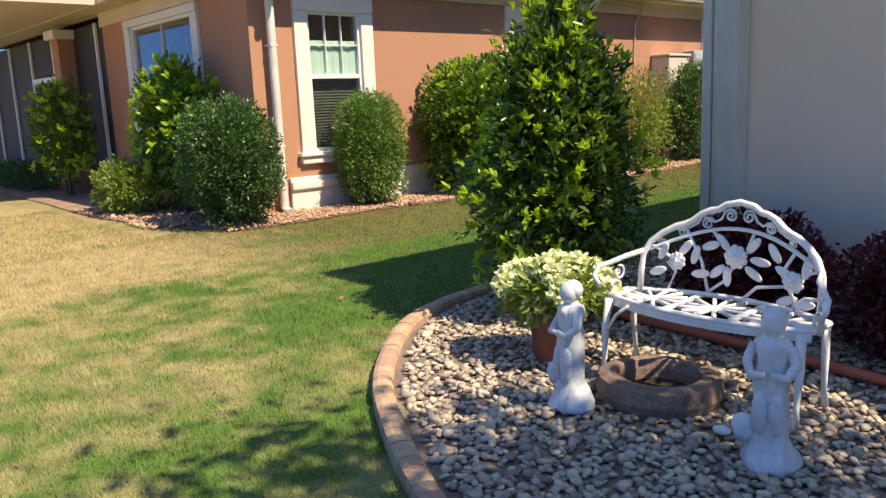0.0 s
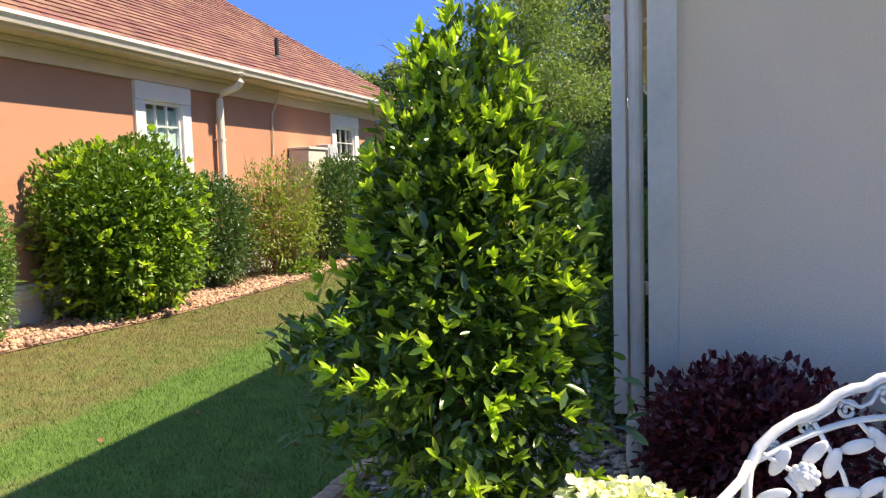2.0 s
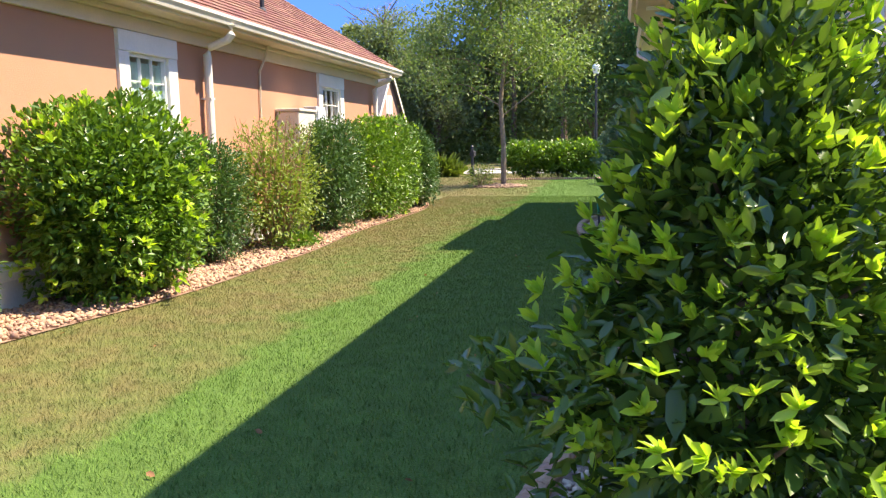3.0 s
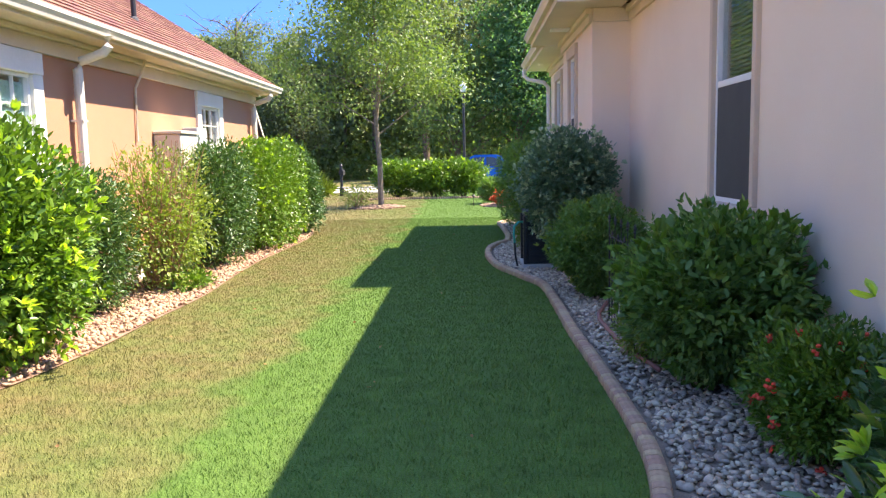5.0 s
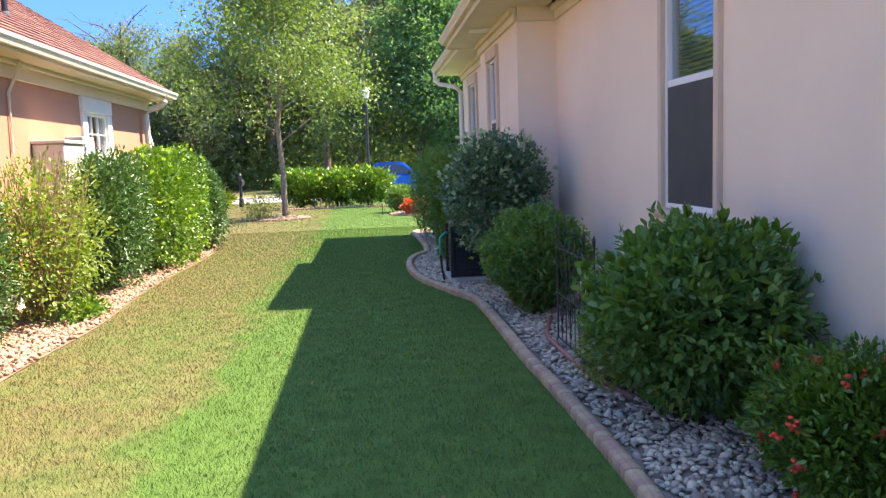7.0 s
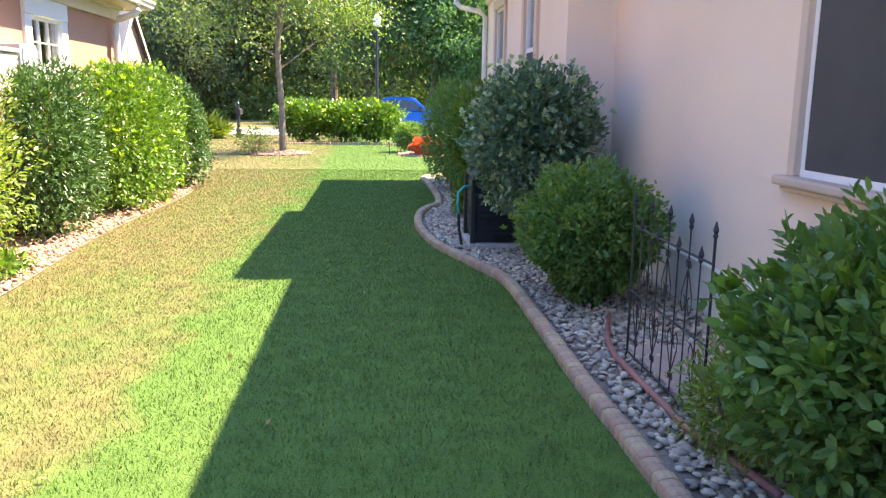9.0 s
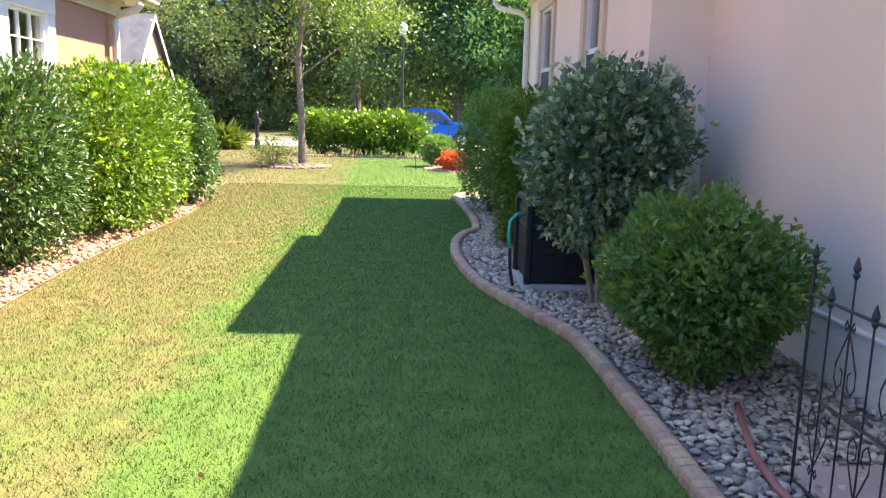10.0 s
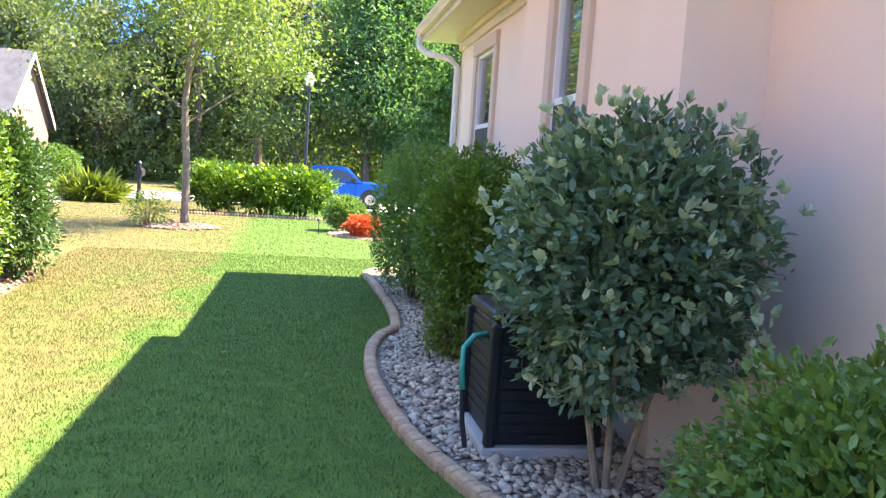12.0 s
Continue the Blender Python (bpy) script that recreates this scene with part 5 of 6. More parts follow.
# ---- iron fence, patio slab, hoses by the cream wall ----
tagged(part("patio", Geo().box(-3.20, WR - 0.05, 8.7, 10.35, 0.0, 0.05, 0.008), PATIO), "small pinkish concrete slab beside the wall", "patio", kind="structure")


def fence_panel(x, y0, y1, label):
    """A wrought-iron panel along y: spear-topped bars in two heights, three rails, heart scrolls."""
    ob = thing("iron_fence", label, "fence", pose(x, y0, 0.03, 0, 0, 90))
    L, n = y1 - y0, 8
    for z in (0.03, 0.44, 0.86):
        part("rail", Geo().tube([(0, 0, z), (L, 0, z)], 0.007, 6), IRON, ob)
    for k in range(n + 1):
        u = L * k / n
        top = 0.99 if k % 2 == 0 else 0.84
        r = 0.008 if k in (0, n) else 0.0045
        part("bar", Geo().tube([(u, 0, -0.03), (u, 0, top)], r, 6), IRON, ob)
        part("finial", Geo().lathe([(0.006, top - 0.005), (0.015, top + 0.012), (0.008, top + 0.022), (0.016, top + 0.038), (0.002, top + 0.085)], u, 0, 8), IRON, ob)
    s = L / n
    for k in range(1, n):
        u = L * k / n
        z, up = (0.15, 1) if k % 2 else (0.78, -1)
        for fl in (-1, 1):
            heart = [(0.0, 0.0), (0.22, 0.07), (0.46, 0.15), (0.48, 0.21), (0.32, 0.245), (0.14, 0.22), (0.12, 0.17), (0.24, 0.155)]
            part("scroll", Geo().tube([(u + fl * s * a, 0, z + up * b) for a, b in heart], 0.0035, 5), IRON, ob)
            curl = [(0.0, 0.0), (0.16, -0.04), (0.22, -0.02), (0.16, 0.0), (0.10, -0.015)]
            part("scroll", Geo().tube([(u + fl * s * a, 0, z + up * b) for a, b in curl], 0.0035, 5), IRON, ob)
    return ob


fence_panel(-3.25, 9.01, 10.2, "black wrought-iron garden fence panel with heart scrolls")
h = thing("hose", "faded red hose along the fence foot", "hose")
part("tube", Geo().tube([(-3.10, 11.1, 0.05), (-3.20, 10.8, 0.06), (-3.31, 10.45, 0.06), (-3.36, 10.1, 0.06), (-3.35, 9.6, 0.06), (-3.34, 9.0, 0.06), (-3.2, 8.3, 0.05)], 0.02, 8), PINK_HOSE, h, smooth=True)

# ---- black resin box on a pad ----
bx = thing("storage_box", "black resin utility box standing on a concrete pad", "storage box", (-3.49, 14.30, 0.0))
part("pad", Geo().box(-0.37, 0.37, -0.37, 0.37, 0.0, 0.085, 0.01), CONCRETE, bx, "pale concrete pad")
part("body", Geo().box(-0.31, 0.31, -0.32, 0.32, 0.087, 0.80, 0.02), BOX_PLASTIC, bx)
part("lid", Geo().box(-0.33, 0.33, -0.34, 0.34, 0.802, 0.87, 0.02), BOX_PLASTIC, bx)
for sx in (-1, 1):
    for sy in (-1, 1):
        part("corner_post", Geo().box(sx * 0.325 - 0.03, sx * 0.325 + 0.03, sy * 0.335 - 0.03, sy * 0.335 + 0.03, 0.087, 0.80, 0.012), BOX_PLASTIC, bx)
for k in range(9):
    z = 0.16 + k * 0.068
    part("weave_panel", Geo().box(-0.27, 0.27, -0.332, -0.318, z, z + 0.054, 0.005), BOX_PLASTIC, bx)
    part("weave_panel", Geo().box(-0.322, -0.308, -0.28, 0.28, z, z + 0.054, 0.005), BOX_PLASTIC, bx)
part("handle", Geo().box(-0.10, 0.10, -0.36, -0.333, 0.14, 0.165, 0.006), BOX_PLASTIC, bx)
h = thing("hose", "bright green hose looping out of the black box", "hose")
part("tube", Geo().tube([(-3.80, 14.2, 0.70), (-3.90, 14.13, 0.70), (-3.97, 14.08, 0.64), (-3.98, 14.06, 0.52), (-3.97, 14.05, 0.40)], 0.018, 10), GREEN_HOSE, h, smooth=True)
part("nozzle", Geo().tube([(-3.97, 14.05, 0.40), (-3.96, 14.05, 0.22), (-3.93, 14.06, 0.05)], 0.016, 8), IRON, h, "black end of the hose")

# ---- the front yard ----
hedge_top = lambda z: np.clip(1.0 - 0.10 * z, 0.8, 1.1)
for k, (x, rx, z1) in enumerate(((-7.65, 0.95, 1.55), (-6.15, 1.0, 1.50), (-4.9, 0.95, 1.50))):
    shrub("hedge", "sunlit bright green rounded hedge shrub near the street", x, 35.3 - 0.1 * k, rx, 0.9, 0.22, z1, LEAF_BRIGHT, 0.11, 5200, 0.5, 2.3, 0.30, seed=80 + k, stems=6, cat="hedge", tips=LEAF_NEW, tip_n=45, tip_size=1.0)
g = Geo()
for k in range(58):
    g.lathe([(0.042, 0.0), (0.042, 0.06), (0.02, 0.085)], -8.9 + k * 0.09, 34.1, 8)
tagged(part("bed_edging", g, KERB_FAR), "low scalloped brick edging before the hedge", "edging", kind="stuff")
shrub("shrub", "small rounded pale green shrub in the corner bed", -3.80, 30.3, 0.52, 0.52, 0.08, 0.92, LEAF_MID, 0.08, 2600, 0.5, 2.3, 0.12, seed=85)
shrub("shrub", "low bright red shrub in the corner bed", -3.42, 28.7, 0.42, 0.42, 0.03, 0.52, LEAF_RED, 0.07, 1800, 0.5, 2.3, 0.2, seed=86)
tagged(part("corner_bed", Geo().lathe([(1.15, 0.0), (1.12, 0.03), (0.6, 0.06), (0.0, 0.07)], -3.15, 29.2, 30, 0.05), MULCH_BASE), "small raised bed of pale stones", "planting bed", kind="structure")
pthl = thing("path_light", "small black path light in the grass", "path light", (-4.5, 29.0, 0))
part("stake", Geo().tube([(0, 0, 0), (0, 0, 0.34)], 0.012, 6), IRON, pthl)
part("shade", Geo().lathe([(0.06, 0.34), (0.05, 0.36), (0.01, 0.40)], 0, 0, 12), IRON, pthl)
shrub("grass_clump", "yellow-green clump of long strappy leaves by the drive", -11.9, 37.6, 1.05, 0.45, 0.0, 0.62, LEAF_OLIVE, 0.36, 1100, 0.06, 2.2, 0.1, seed=87, stems=0, lift=1.0, cat="ornamental grass")
shrub("shrub", "small half-bare shrub at the foot of the tree", -8.45, 28.9, 0.55, 0.5, 0.03, 0.80, LEAF_OLIVE, 0.06, 900, 0.45, 2.3, 0.3, seed=88, stems=9, stem_mat=TWIG)
tagged(part("mulch_ring", Geo().lathe([(0.9, 0.0), (0.78, 0.04), (0.4, 0.09), (0.0, 0.10)], -7.8, 29.1, 28, 0.12), MULCH_DARK), "ring of brown mulch with pinkish rocks round the tree", "mulch", kind="structure")
rng = np.random.default_rng(89)
aa, rr = rng.uniform(0, 6.283, 420), 0.95 * np.sqrt(rng.uniform(0.05, 1, 420))
mulch_rocks = scatter_stones("mulch_rocks", [(-7.8 + b * math.cos(a), 29.1 + b * math.sin(a), 0.10 * (1 - b) + 0.02) for a, b in zip(aa, rr)], rng.uniform(0.02, 0.05, 420), CHIP, None, 90, 0.5, CHIPS)
tagged(mulch_rocks, "loose pinkish rocks on the mulch ring", "rocks", kind="stuff")
aa, rr = rng.uniform(0, 6.283, 500), 1.12 * np.sqrt(rng.uniform(0.0, 1, 500))
bed_rocks = scatter_stones("bed_rocks", [(-3.15 + b * math.cos(a), 29.2 + b * math.sin(a), 0.07 * (1 - b / 1.15) + 0.02) for a, b in zip(aa, rr)], rng.uniform(0.02, 0.045, 500), CHIP, None, 91, 0.5, CHIPS)
tagged(bed_rocks, "pale stones covering the small corner bed", "rocks", kind="stuff")


def branchy(ob, base, height, rng, spread, trunk_r, bark, levels=3, lean=0.0, n_limb=9, low=0.35):
    """Trunk and limbs as parts; returns the ends of the twigs."""
    ends = []
    pts = [Vector(base)]
    for k in range(1, 7):
        t = k / 6
        pts.append(Vector(base) + Vector((lean * t + rng.normal() * 0.02 * height * t, rng.normal() * 0.02 * height * t, height * t)))
    part("trunk", Geo().tube(pts, [trunk_r * (1 - 0.85 * k / 6) for k in range(7)], 9), bark, ob)
    for k in range(n_limb):
        t = low + (0.95 - low) * k / n_limb
        i = min(int(t * 6), 5)
        p = pts[i].lerp(pts[i + 1], t * 6 - i)
        a = k * 2.4 + rng.uniform(-0.4, 0.4)
        reach = spread * (1 - 0.65 * (t - low) / (1 - low)) * rng.uniform(0.8, 1.15)
        q = p + Vector((math.cos(a) * reach, math.sin(a) * reach, reach * rng.uniform(0.25, 0.8)))
        m1 = p.lerp(q, 0.5) + Vector((0, 0, reach * 0.10))
        r0 = trunk_r * 0.32 * (1 - 0.6 * t)
        g = Geo().tube([p, m1, q], [r0, r0 * 0.65, r0 * 0.2], 6)
        ends += [m1, q]
        for j in range(5):
            s = p.lerp(q, rng.uniform(0.35, 1.0))
            e = s + Vector((rng.normal() * 0.3, rng.normal() * 0.3, rng.uniform(0.0, 0.45))) * reach * 0.7
            g.tube([s, e], [r0 * 0.3, r0 * 0.08], 4)
            ends.append(e)
        part("limb", g, bark, ob)
    ends.append(pts[-1])
    return ends


def leafy_tree(name, label, x, y, height, spread, trunk_r, leaf, size, n, seed, bark, low=0.35, n_limb=10, blob=0.5, slim=0.5, lean=0.0, flat=0.7):
    rng = np.random.default_rng(seed)
    ob = thing(name, label, "tree", (x, y, 0))
    ends = branchy(ob, (0, 0, -0.03), height * 0.92, rng, spread, trunk_r, bark, lean=lean, n_limb=n_limb, low=low)
    e = np.array([list(q) for q in ends])
    c = e[rng.integers(len(e), size=n)]
    pos = c + rng.normal(size=(n, 3)) * blob * np.array([1, 1, flat])
    ax = rng.normal(size=(n, 3)) + np.array([0, 0, -0.3])
    part("crown", leaves("crown", pos, ax, size, slim, leaf, rng), None, ob)
    return ob


leafy_tree("maple_tree", "slender tree with airy spring-green leaves on the lawn", -7.68, 29.2, 9.6, 3.0, 0.105, LEAF_SPRING, 0.125, 18000, 91, BARK_MAPLE, low=0.28, n_limb=17, blob=0.5, slim=0.55)
leafy_tree("shade_tree", "broad leafy tree shading the gravel bed", 1.75, 2.75, 6.2, 1.35, 0.10, LEAF_MID, 0.13, 5600, 92, BARK, low=0.45, n_limb=9, blob=0.38)

lp = thing("street_lamp", "black street lamp post with white lantern head", "street lamp", (-4.86, 41.6, 0))
part("post", Geo().lathe([(0.16, 0), (0.16, 0.3), (0.10, 0.45), (0.075, 0.6), (0.06, 4.6), (0.08, 4.62), (0.08, 4.72)], 0, 0, 14), IRON, lp)
part("collar", Geo().lathe([(0.09, 4.72), (0.14, 4.78), (0.14, 4.82)], 0, 0, 14), IRON, lp)
part("lantern", Geo().lathe([(0.13, 4.82), (0.20, 5.12), (0.19, 5.18), (0.12, 5.28), (0.04, 5.36)], 0, 0, 14), LAMP_GLASS, lp, "frosted white lantern globe")
part("finial", Geo().lathe([(0.05, 5.36), (0.06, 5.40), (0.015, 5.52)], 0, 0, 10), IRON, lp)
mb = thing("mailbox", "black mailbox on a turned post by the street", "mailbox", (-10.5, 38.3, 0))
part("post", Geo().lathe([(0.11, 0), (0.11, 0.35), (0.07, 0.42), (0.06, 1.0), (0.075, 1.05), (0.06, 1.35), (0.08, 1.38), (0.02, 1.47)], 0, 0, 12), IRON, mb)
g = Geo()
vs = []
for yy in (-0.12, 0.5):
    vs += [(-0.1, yy, 0.95), (0.1, yy, 0.95)] + [(0.1 * math.cos(a), yy, 1.1 + 0.1 * math.sin(a)) for a in [k * math.pi / 6 for k in range(7)]]
g.add(vs, [tuple(range(9))[::-1], tuple(range(9, 18))] + [(k, (k + 1) % 9, 9 + (k + 1) % 9, 9 + k) for k in range(9)])
part("box", g, IRON, mb)
part("arm", Geo().box(-0.03, 0.03, 0.05, 0.45, 0.89, 0.948, 0.005), IRON, mb)


def pickup(x, y):
    """A four-door pickup parked along the street, its nose to the right."""
    ob = thing("pickup_truck", "bright blue four-door pickup truck parked on the street", "truck", pose(x, y, -0.05))

    def prism(outline, w0, w1, zsplit):
        n = len(outline)
        vs = [(u, -(w1 if z > zsplit else w0), z) for u, z in outline] + [(u, (w1 if z > zsplit else w0), z) for u, z in outline]
        return Geo().add(vs, [tuple(range(n)), tuple(range(n, 2 * n))[::-1]] + [(k, n + k, n + (k + 1) % n, (k + 1) % n) for k in range(n)])
    part("body", prism([(-2.75, 0.5), (-2.78, 1.06), (2.55, 1.10), (2.80, 1.0), (2.88, 0.55), (2.5, 0.42), (-2.5, 0.42)], 0.97, 0.97, 9), BLUE_PAINT, ob)
    part("hood", prism([(1.45, 1.10), (1.50, 1.19), (2.5, 1.13), (2.72, 1.06)], 0.90, 0.86, 1.12), BLUE_PAINT, ob)
    part("cab", prism([(-0.80, 1.09), (-0.62, 1.70), (-0.40, 1.80), (0.72, 1.80), (0.98, 1.72), (1.60, 1.12)], 0.95, 0.76, 1.4), BLUE_PAINT, ob)

    def wv(z):
        return 0.95 - 0.19 * min(1, max(0, (z - 1.10) / 0.60))
    for s in (-1, 1):
        for pts in ([(-0.55, 1.18), (-0.42, 1.66), (0.12, 1.68), (0.12, 1.18)], [(0.22, 1.18), (0.22, 1.68), (0.80, 1.66), (1.30, 1.20)]):
            gg = Geo().add([(u, s * (wv(z) + 0.02), z) for u, z in pts] + [(u, s * (wv(z) - 0.02), z) for u, z in pts], [(0, 1, 2, 3), (7, 6, 5, 4), (0, 4, 5, 1), (1, 5, 6, 2), (2, 6, 7, 3), (3, 7, 4, 0)])
            part("side_window", gg, CAR_GLASS, ob, "dark glass")
        for u in (-0.75, 0.17, 1.3):
            part("door_seam", Geo().box(u - 0.008, u + 0.008, s * 0.972 - 0.004, s * 0.972 + 0.004, 0.55, 1.08), RUBBER, ob)
        for u in (-0.45, 0.45):
            part("door_handle", Geo().box(u - 0.09, u + 0.09, s * 0.985 - 0.015, s * 0.985 + 0.015, 0.98, 1.01, 0.006), BLUE_PAINT, ob)
        part("mirror", Geo().box(1.12, 1.30, s * 1.06 - 0.09, s * 1.06 + 0.09, 1.13, 1.34, 0.03), RUBBER, ob)
        part("sill_step", Geo().box(-0.9, 1.3, s * 0.99 - 0.05, s * 0.99 + 0.05, 0.40, 0.45, 0.01), RUBBER, ob)
        for u in (-1.75, 1.95):
            part("wheel_arch", Geo().tube([(u, s * 0.955, 0.40), (u, s * 0.975, 0.40)], [0.47, 0.46], 22), RUBBER, ob)
            wh = thing("wheel", "", "")
            wh.parent = ob
            part("tyre", Geo().tube([(u, s * 0.76, 0.40), (u, s * 0.80, 0.40), (u, s * 0.98, 0.40), (u, s * 1.0, 0.40)], [0.35, 0.40, 0.40, 0.35], 22), RUBBER, wh)
            part("rim", Geo().tube([(u, s * 0.99, 0.40), (u, s * 1.012, 0.40)], [0.25, 0.21], 14), RIM, wh)
        part("headlight", Geo().box(2.66, 2.86, s * 0.78 - 0.14, s * 0.78 + 0.14, 0.82, 0.98, 0.02), LAMP_GLASS, ob)
    part("windscreen", Geo().add([(1.02, -0.68, 1.70), (1.02, 0.68, 1.70), (1.58, 0.82, 1.17), (1.58, -0.82, 1.17), (1.05, -0.68, 1.73), (1.05, 0.68, 1.73), (1.62, 0.82, 1.20), (1.62, -0.82, 1.20)],
                                 [(0, 1, 2, 3), (4, 7, 6, 5), (0, 4, 5, 1), (2, 6, 7, 3)]), CAR_GLASS, ob)
    part("bumper", Geo().box(2.80, 2.98, -0.92, 0.92, 0.42, 0.66, 0.04), RUBBER, ob)
    part("bed_well", Geo().box(-2.65, -0.95, -0.82, 0.82, 1.05, 1.085, 0.005), RUBBER, ob)


pickup(-3.95, 44.9)


def far_house():
    ob = thing("house", "pale brick house with steep grey gable roof", "house")
    x1, ya, yb, ze, za = -20.4, 54.4, 61.6, 3.4, 7.0
    ym = (ya + yb) / 2
    g = Geo().add([(x1, ya, 0), (x1, yb, 0), (x1, yb, ze), (x1, ym, za - 0.15), (x1, ya, ze), (-40, ya, 0), (-40, yb, 0), (-40, yb, ze), (-40, ym, za - 0.15), (-40, ya, ze)],
                  [(0, 1, 2, 3, 4), (9, 8, 7, 6, 5), (0, 4, 9, 5), (1, 6, 7, 2)])
    part("wall", g, BRICK_FAR, ob)
    for s, yy in ((-1, ya - 0.3), (1, yb + 0.3)):
        zlow = ze - 0.35
        g = Geo().add([(x1 + 0.3, yy, zlow), (x1 + 0.3, ym, za), (-40.4, ym, za), (-40.4, yy, zlow), (x1 + 0.3, yy, zlow + 0.12), (x1 + 0.3, ym, za + 0.12), (-40.4, ym, za + 0.12), (-40.4, yy, zlow + 0.12)],
                      [(0, 1, 2, 3), (4, 7, 6, 5), (0, 4, 5, 1), (0, 3, 7, 4)])
        part("roof", g, SHINGLE_GREY, ob, "steep dark grey shingle roof")
        g = Geo().add([(x1 + 0.31, yy, zlow - 0.25), (x1 + 0.31, ym, za - 0.25), (x1 + 0.31, ym, za + 0.10), (x1 + 0.31, yy, zlow + 0.1), (x1 + 0.34, yy, zlow - 0.25), (x1 + 0.34, ym, za - 0.25), (x1 + 0.34, ym, za + 0.10), (x1 + 0.34, yy, zlow + 0.1)],
                      [(0, 1, 2, 3), (4, 7, 6, 5), (0, 4, 5, 1), (2, 6, 7, 3), (0, 3, 7, 4)])
        part("bargeboard", g, TRIM_WHITE, ob)
    for k in range(4):
        part("gable_louvre", Geo().box(x1 + 0.005, x1 + 0.05, ym - 0.78 + k * 0.42, ym - 0.48 + k * 0.42, 3.8, 5.2, 0.005), TRIM_WHITE, ob)


far_house()
shrub("hedge", "clipped hedge beside the pale brick house", -18.2, 52.5, 2.0, 0.7, 0.0, 1.9, LEAF_MID, 0.14, 3200, 0.5, 3.0, 0.1, seed=95, stems=2, cat="hedge")

# ---- woods across the street ----
for k, (x, y, h, s, leaf, size, n) in enumerate(((-7.8, 62, 20, 3.6, LEAF_PINE, 0.55, 2600), (-3.6, 66, 23, 3.8, LEAF_PINE, 0.55, 2600), (-12.5, 68, 19, 3.4, LEAF_PINE, 0.55, 2200),
                                                 (1.2, 60, 17, 4.2, LEAF_OAK, 0.5, 5200), (5.5, 63, 19, 4.6, LEAF_OAK, 0.5, 5200), (-1.2, 58, 15, 3.6, LEAF_OAK, 0.5, 4600), (9.5, 58, 17, 4.4, LEAF_OAK, 0.5, 4200),
                                                 (-18.5, 66, 13, 3.2, LEAF_WOODS, 0.5, 2600), (-5.5, 57, 9, 3.0, LEAF_SPRING, 0.45, 2600), (-24, 70, 14, 3.6, LEAF_WOODS, 0.5, 2600), (-31, 66, 12, 3.6, LEAF_WOODS, 0.5, 2600))):
    lab = {LEAF_PINE: "tall pine with thin grey-green crown", LEAF_OAK: "tall dense dark green tree across the street", LEAF_WOODS: "mid-height woodland tree across the street", LEAF_SPRING: "young light green tree across the street"}[leaf]
    leafy_tree("pine_tree" if leaf is LEAF_PINE else "woodland_tree", lab, x, y, h, s, 0.28, leaf, size * 0.55, int(n * 4.6), 100 + k, BARK, low=0.45 if leaf is LEAF_PINE else 0.12, n_limb=22, blob=0.6 if leaf is LEAF_PINE else 0.75, slim=0.5)
dead = thing("bare_tree", "leafless grey tree above the woods", "tree", (-27.0, 80, 0))
branchy(dead, (0, 0, 0), 15.6, np.random.default_rng(120), 6.2, 0.5, BARK, n_limb=20, low=0.6)


def far_woods():
    rng = np.random.default_rng(130)
    pos = []
    trunks = Geo()
    for k in range(150):
        x, y = rng.uniform(-70, 40), rng.uniform(68, 100)
        h = rng.uniform(8.5, 12.5) if x < -13 else rng.uniform(12, 19)
        r = rng.uniform(2.0, 3.4)
        trunks.tube([(x, y, 0), (x + rng.normal() * 0.3, y, h * 0.9)], [0.2, 0.05], 5)
        m = 2400
        t = rng.uniform(0.08, 1, m)
        rad = r * np.sqrt(np.clip(1 - (t - 0.45) ** 2 / 0.36, 0.05, 1)) * rng.uniform(0.35, 1.0, m)
        a = rng.uniform(0, 6.283, m) + np.sin(t * 9) * 0.6
        pos.append(np.stack([x + rad * np.cos(a), y + rad * np.sin(a), h * t], 1))
    pos = np.concatenate(pos)
    ob = tagged(part("far_woods", leaves("far_woods", pos, rng.normal(size=pos.shape), 0.58, 0.6, LEAF_WOODS, rng), None), "dense mixed woodland behind the street", "woods", kind="stuff")
    tagged(part("far_trunks", trunks, BARK, ob), kind="stuff")
    m = 46000
    x, y = rng.uniform(-60, 35, m), rng.uniform(63, 70, m)
    z = np.abs(rng.normal(size=m)) * 1.7 * (1 + 0.6 * np.sin(x * 0.7) * np.cos(y * 0.9))
    tagged(part("undergrowth", leaves("undergrowth", np.stack([x, y, np.abs(z)], 1), rng.normal(size=(m, 3)), 0.34, 0.55, LEAF_SPRING, rng), None), "low leafy undergrowth at the woods' edge", "undergrowth", kind="stuff")


far_woods()


# ---- grass blades ----
def grass(seed, n, box, test, lo, hi, wide):
    rng = np.random.default_rng(seed)
    x, y = rng.uniform(box[0], box[1], n), rng.uniform(box[2], box[3], n)
    k = test(x, y)
    x, y = x[k], y[k]
    n = len(x)
    h = rng.uniform(lo, hi, n)
    a, lean = rng.uniform(0, 6.283, n), rng.uniform(0.1, 0.9, n) * h
    b = rng.uniform(0, 6.283, n)
    v = np.stack([np.stack([x - wide * np.cos(a), y - wide * np.sin(a), np.zeros(n)], 1), np.stack([x + wide * np.cos(a), y + wide * np.sin(a), np.zeros(n)], 1),
                  np.stack([x + lean * np.cos(b), y + lean * np.sin(b), h], 1)], 1).reshape(-1, 3)
    f = np.arange(n * 3).reshape(-1, 3)
    return fast_mesh("grass", v, f, BLADE)


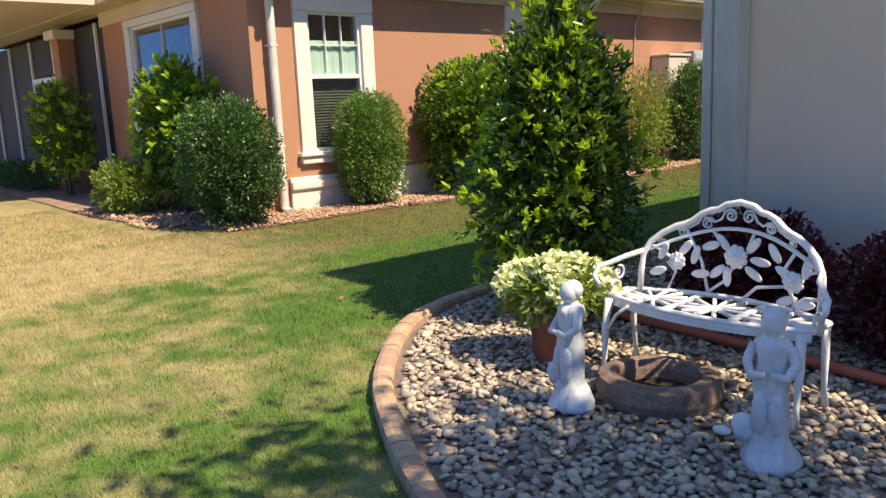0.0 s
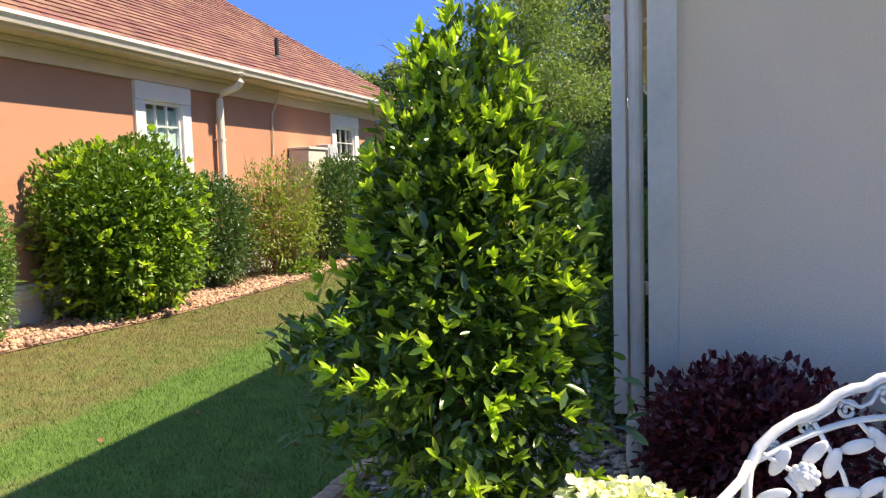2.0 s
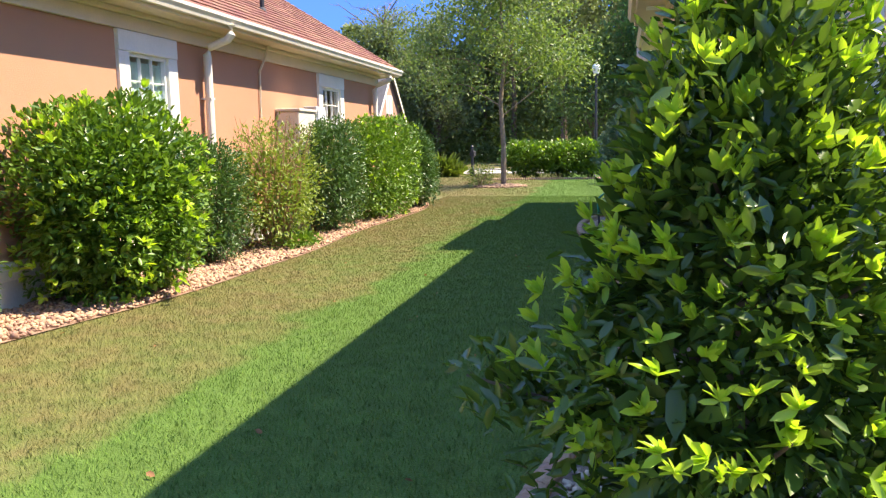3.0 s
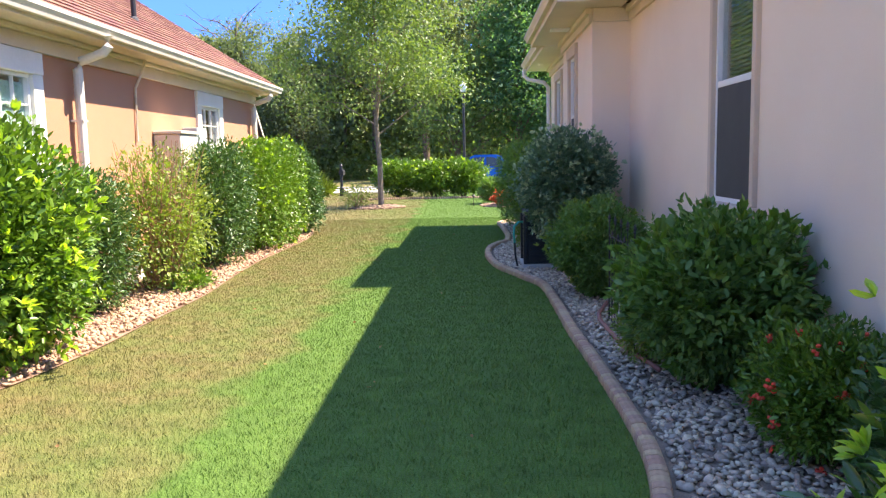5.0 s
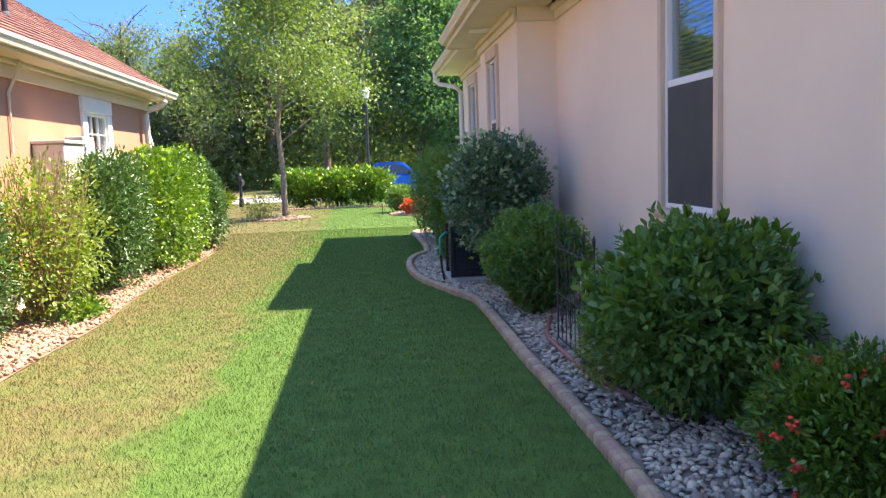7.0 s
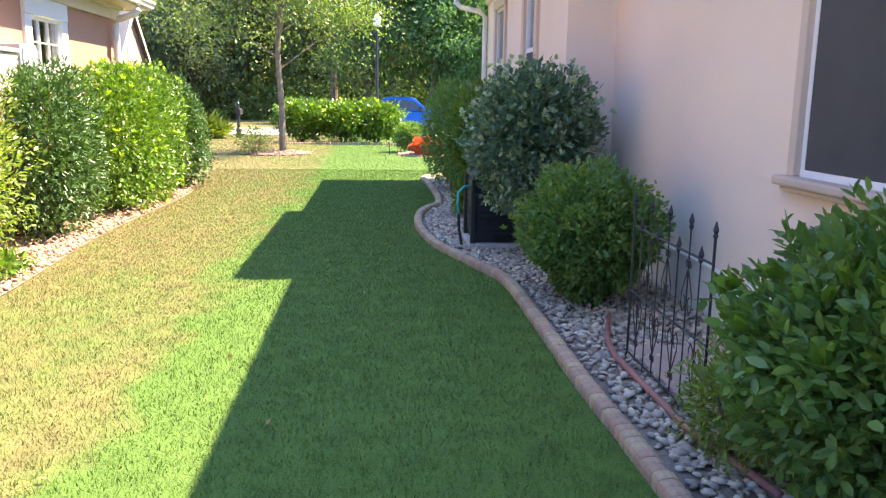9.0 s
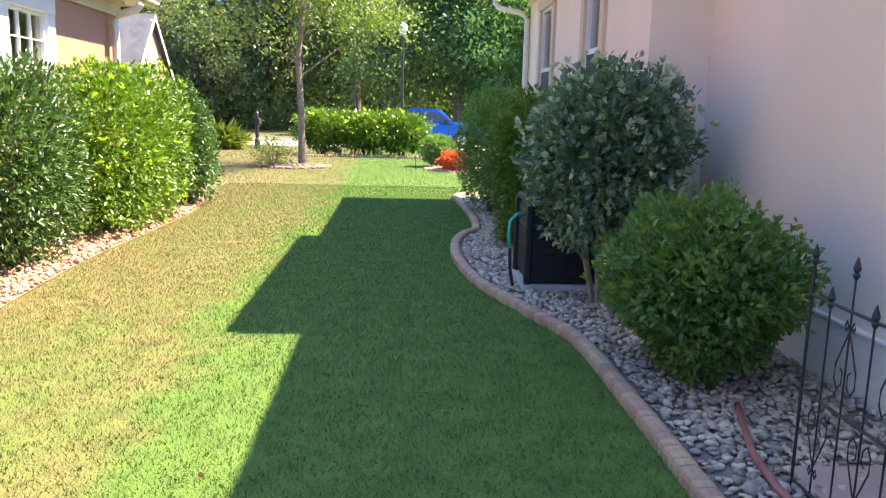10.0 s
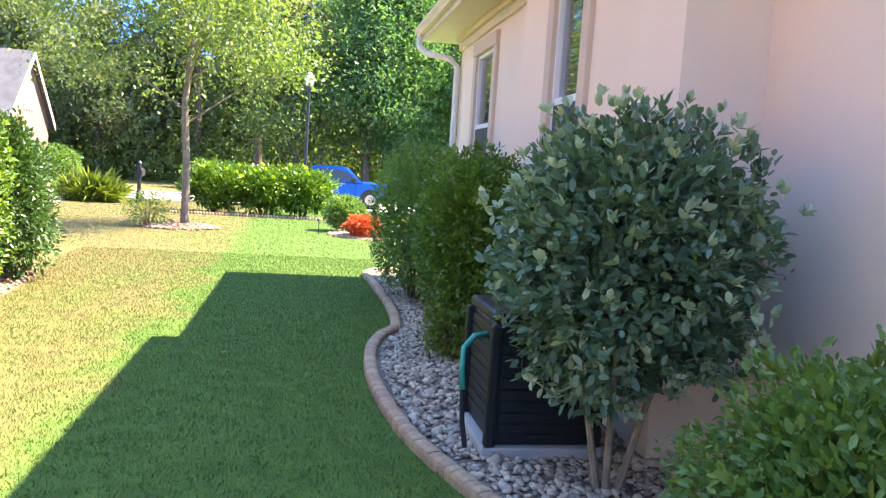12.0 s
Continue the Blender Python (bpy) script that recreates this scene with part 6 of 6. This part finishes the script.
kx = np.array([p.x for p, d in kerb_path if p.y > 4.0])
ky = np.array([p.y for p, d in kerb_path if p.y > 4.0])
lx = np.array([p.x for p, d in left_path if p.y > 4.4])
ly = np.array([p.y for p, d in left_path if p.y > 4.4])
nx = np.array([p.x for p, d in kerb_path if p.y <= 4.05])[::-1]
ny = np.array([p.y for p, d in kerb_path if p.y <= 4.05])[::-1]


def on_lawn(x, y):
    far_ok = (x < np.interp(y, ky, kx) - 0.02) & (x > np.interp(y, ly, lx) + 0.02) & (y > 4.3)
    near_y = np.where(x > -4.0, np.interp(x, nx, ny), 9.0)
    near_ok = (y <= 4.3) & ((x < -4.08) | (y < near_y - 0.04)) & ((x > -9.0) | (y < 3.5))
    return far_ok | near_ok


lawn_near = tagged(part("grass", grass(201, 230000, (-8.9, -1.0, 0.4, 9.0), on_lawn, 0.012, 0.036, 0.0026), None), "short mown grass blades", "grass", kind="stuff")
lawn_mid = tagged(part("grass", grass(202, 200000, (-8.6, -3.6, 9.0, 24.0), on_lawn, 0.012, 0.030, 0.0034), None), "short mown grass blades", "grass", kind="stuff")
lawn_left = tagged(part("grass", grass(203, 60000, (-13.0, -8.5, -0.5, 4.0), on_lawn, 0.015, 0.042, 0.004), None), "short mown grass blades", "grass", kind="stuff")
lawn_far = tagged(part("grass", grass(204, 170000, (-14.0, 3.0, 23.8, 41.0), lambda x, y: (y > 24.0) | (x < -4.0) & (x > -8.6), 0.01, 0.024, 0.006), None), "short mown grass blades", "grass", kind="stuff")
rng = np.random.default_rng(210)
x, y = rng.uniform(-8.4, -4.2, 46), rng.uniform(2.5, 22, 46)
tagged(part("fallen_leaves", leaves("fallen_leaves", np.stack([x, y, np.full(46, 0.03)], 1), rng.normal(size=(46, 3)) * np.array([1, 1, 0.1]), 0.05, 0.6, LEAF_DROP, rng), None), "a few dry fallen leaves on the lawn", "leaves", kind="stuff")

# ---- pieces: kerb blocks, single stones, shingles ----
kerb = thing("kerb", "curving tan brick edging round the gravel bed", "kerb", kind="structure")


def kerb_shape():
    g = Geo()
    prof = [(-0.052, -0.04), (-0.056, 0.045), (-0.045, 0.068), (-0.02, 0.078), (0.02, 0.078), (0.045, 0.068), (0.052, 0.045), (0.05, -0.04)]
    k = len(prof)
    vs = []
    for u, s in ((-0.0345, 0.93), (-0.022, 1.0), (0.022, 1.0), (0.0345, 0.93)):
        vs += [(u, a * s, b if b < 0 else b * s) for a, b in prof]
    fs = [(r * k + j, r * k + j + 1, (r + 1) * k + j + 1, (r + 1) * k + j) for r in range(3) for j in range(k - 1)]
    fs += [tuple(range(k))[::-1], tuple(range(3 * k, 4 * k))]
    return g.add(vs, fs)


shape = kerb_shape()
brick_mesh = shape.mesh("brick", KERB, False)
rest = Geo()
count = 0
for i, (p, d) in enumerate(kerb_path):
    m = Matrix.Translation((p.x, p.y, random.uniform(-0.004, 0.003))) @ Matrix.Rotation(math.atan2(d.y, d.x) + random.uniform(-0.02, 0.02), 4, "Z")
    if 0.9 < p.y < 17.5 and p.x < -0.6 and count < 298 and (p.y < 14.5 or i % 2 == 0):
        b = new("brick", brick_mesh)
        b.parent = kerb
        b.matrix_local = m
        count += 1
    else:
        rest.add([m @ Vector(v) for v in shape.v], shape.f)
tagged(part("bricks", rest, KERB_FAR, kerb), kind="stuff")

stone_meshes = [fast_mesh("stone", v, f, STONE_PIECE, True) for v, f in SHAPES]
rng = np.random.default_rng(220)
made = 0
while made < 280:
    x, y = rng.uniform(-3.7, -0.9), rng.uniform(1.5, 3.1)
    if not inside_right(x, y):
        continue
    s = rng.uniform(0.018, 0.029)
    o = new("stone", stone_meshes[int(rng.integers(6))])
    o.parent = gravel
    o.matrix_local = pose(x, y, 0.036 + s * 0.2, rng.normal() * 15, rng.normal() * 15, rng.uniform(0, 360)) @ Matrix.Diagonal((s, s, s, 1))
    made += 1

for c, fs, roof in SHINGLES:
    part("shingle", Geo().add(c, fs), SHINGLE_PIECE, roof)
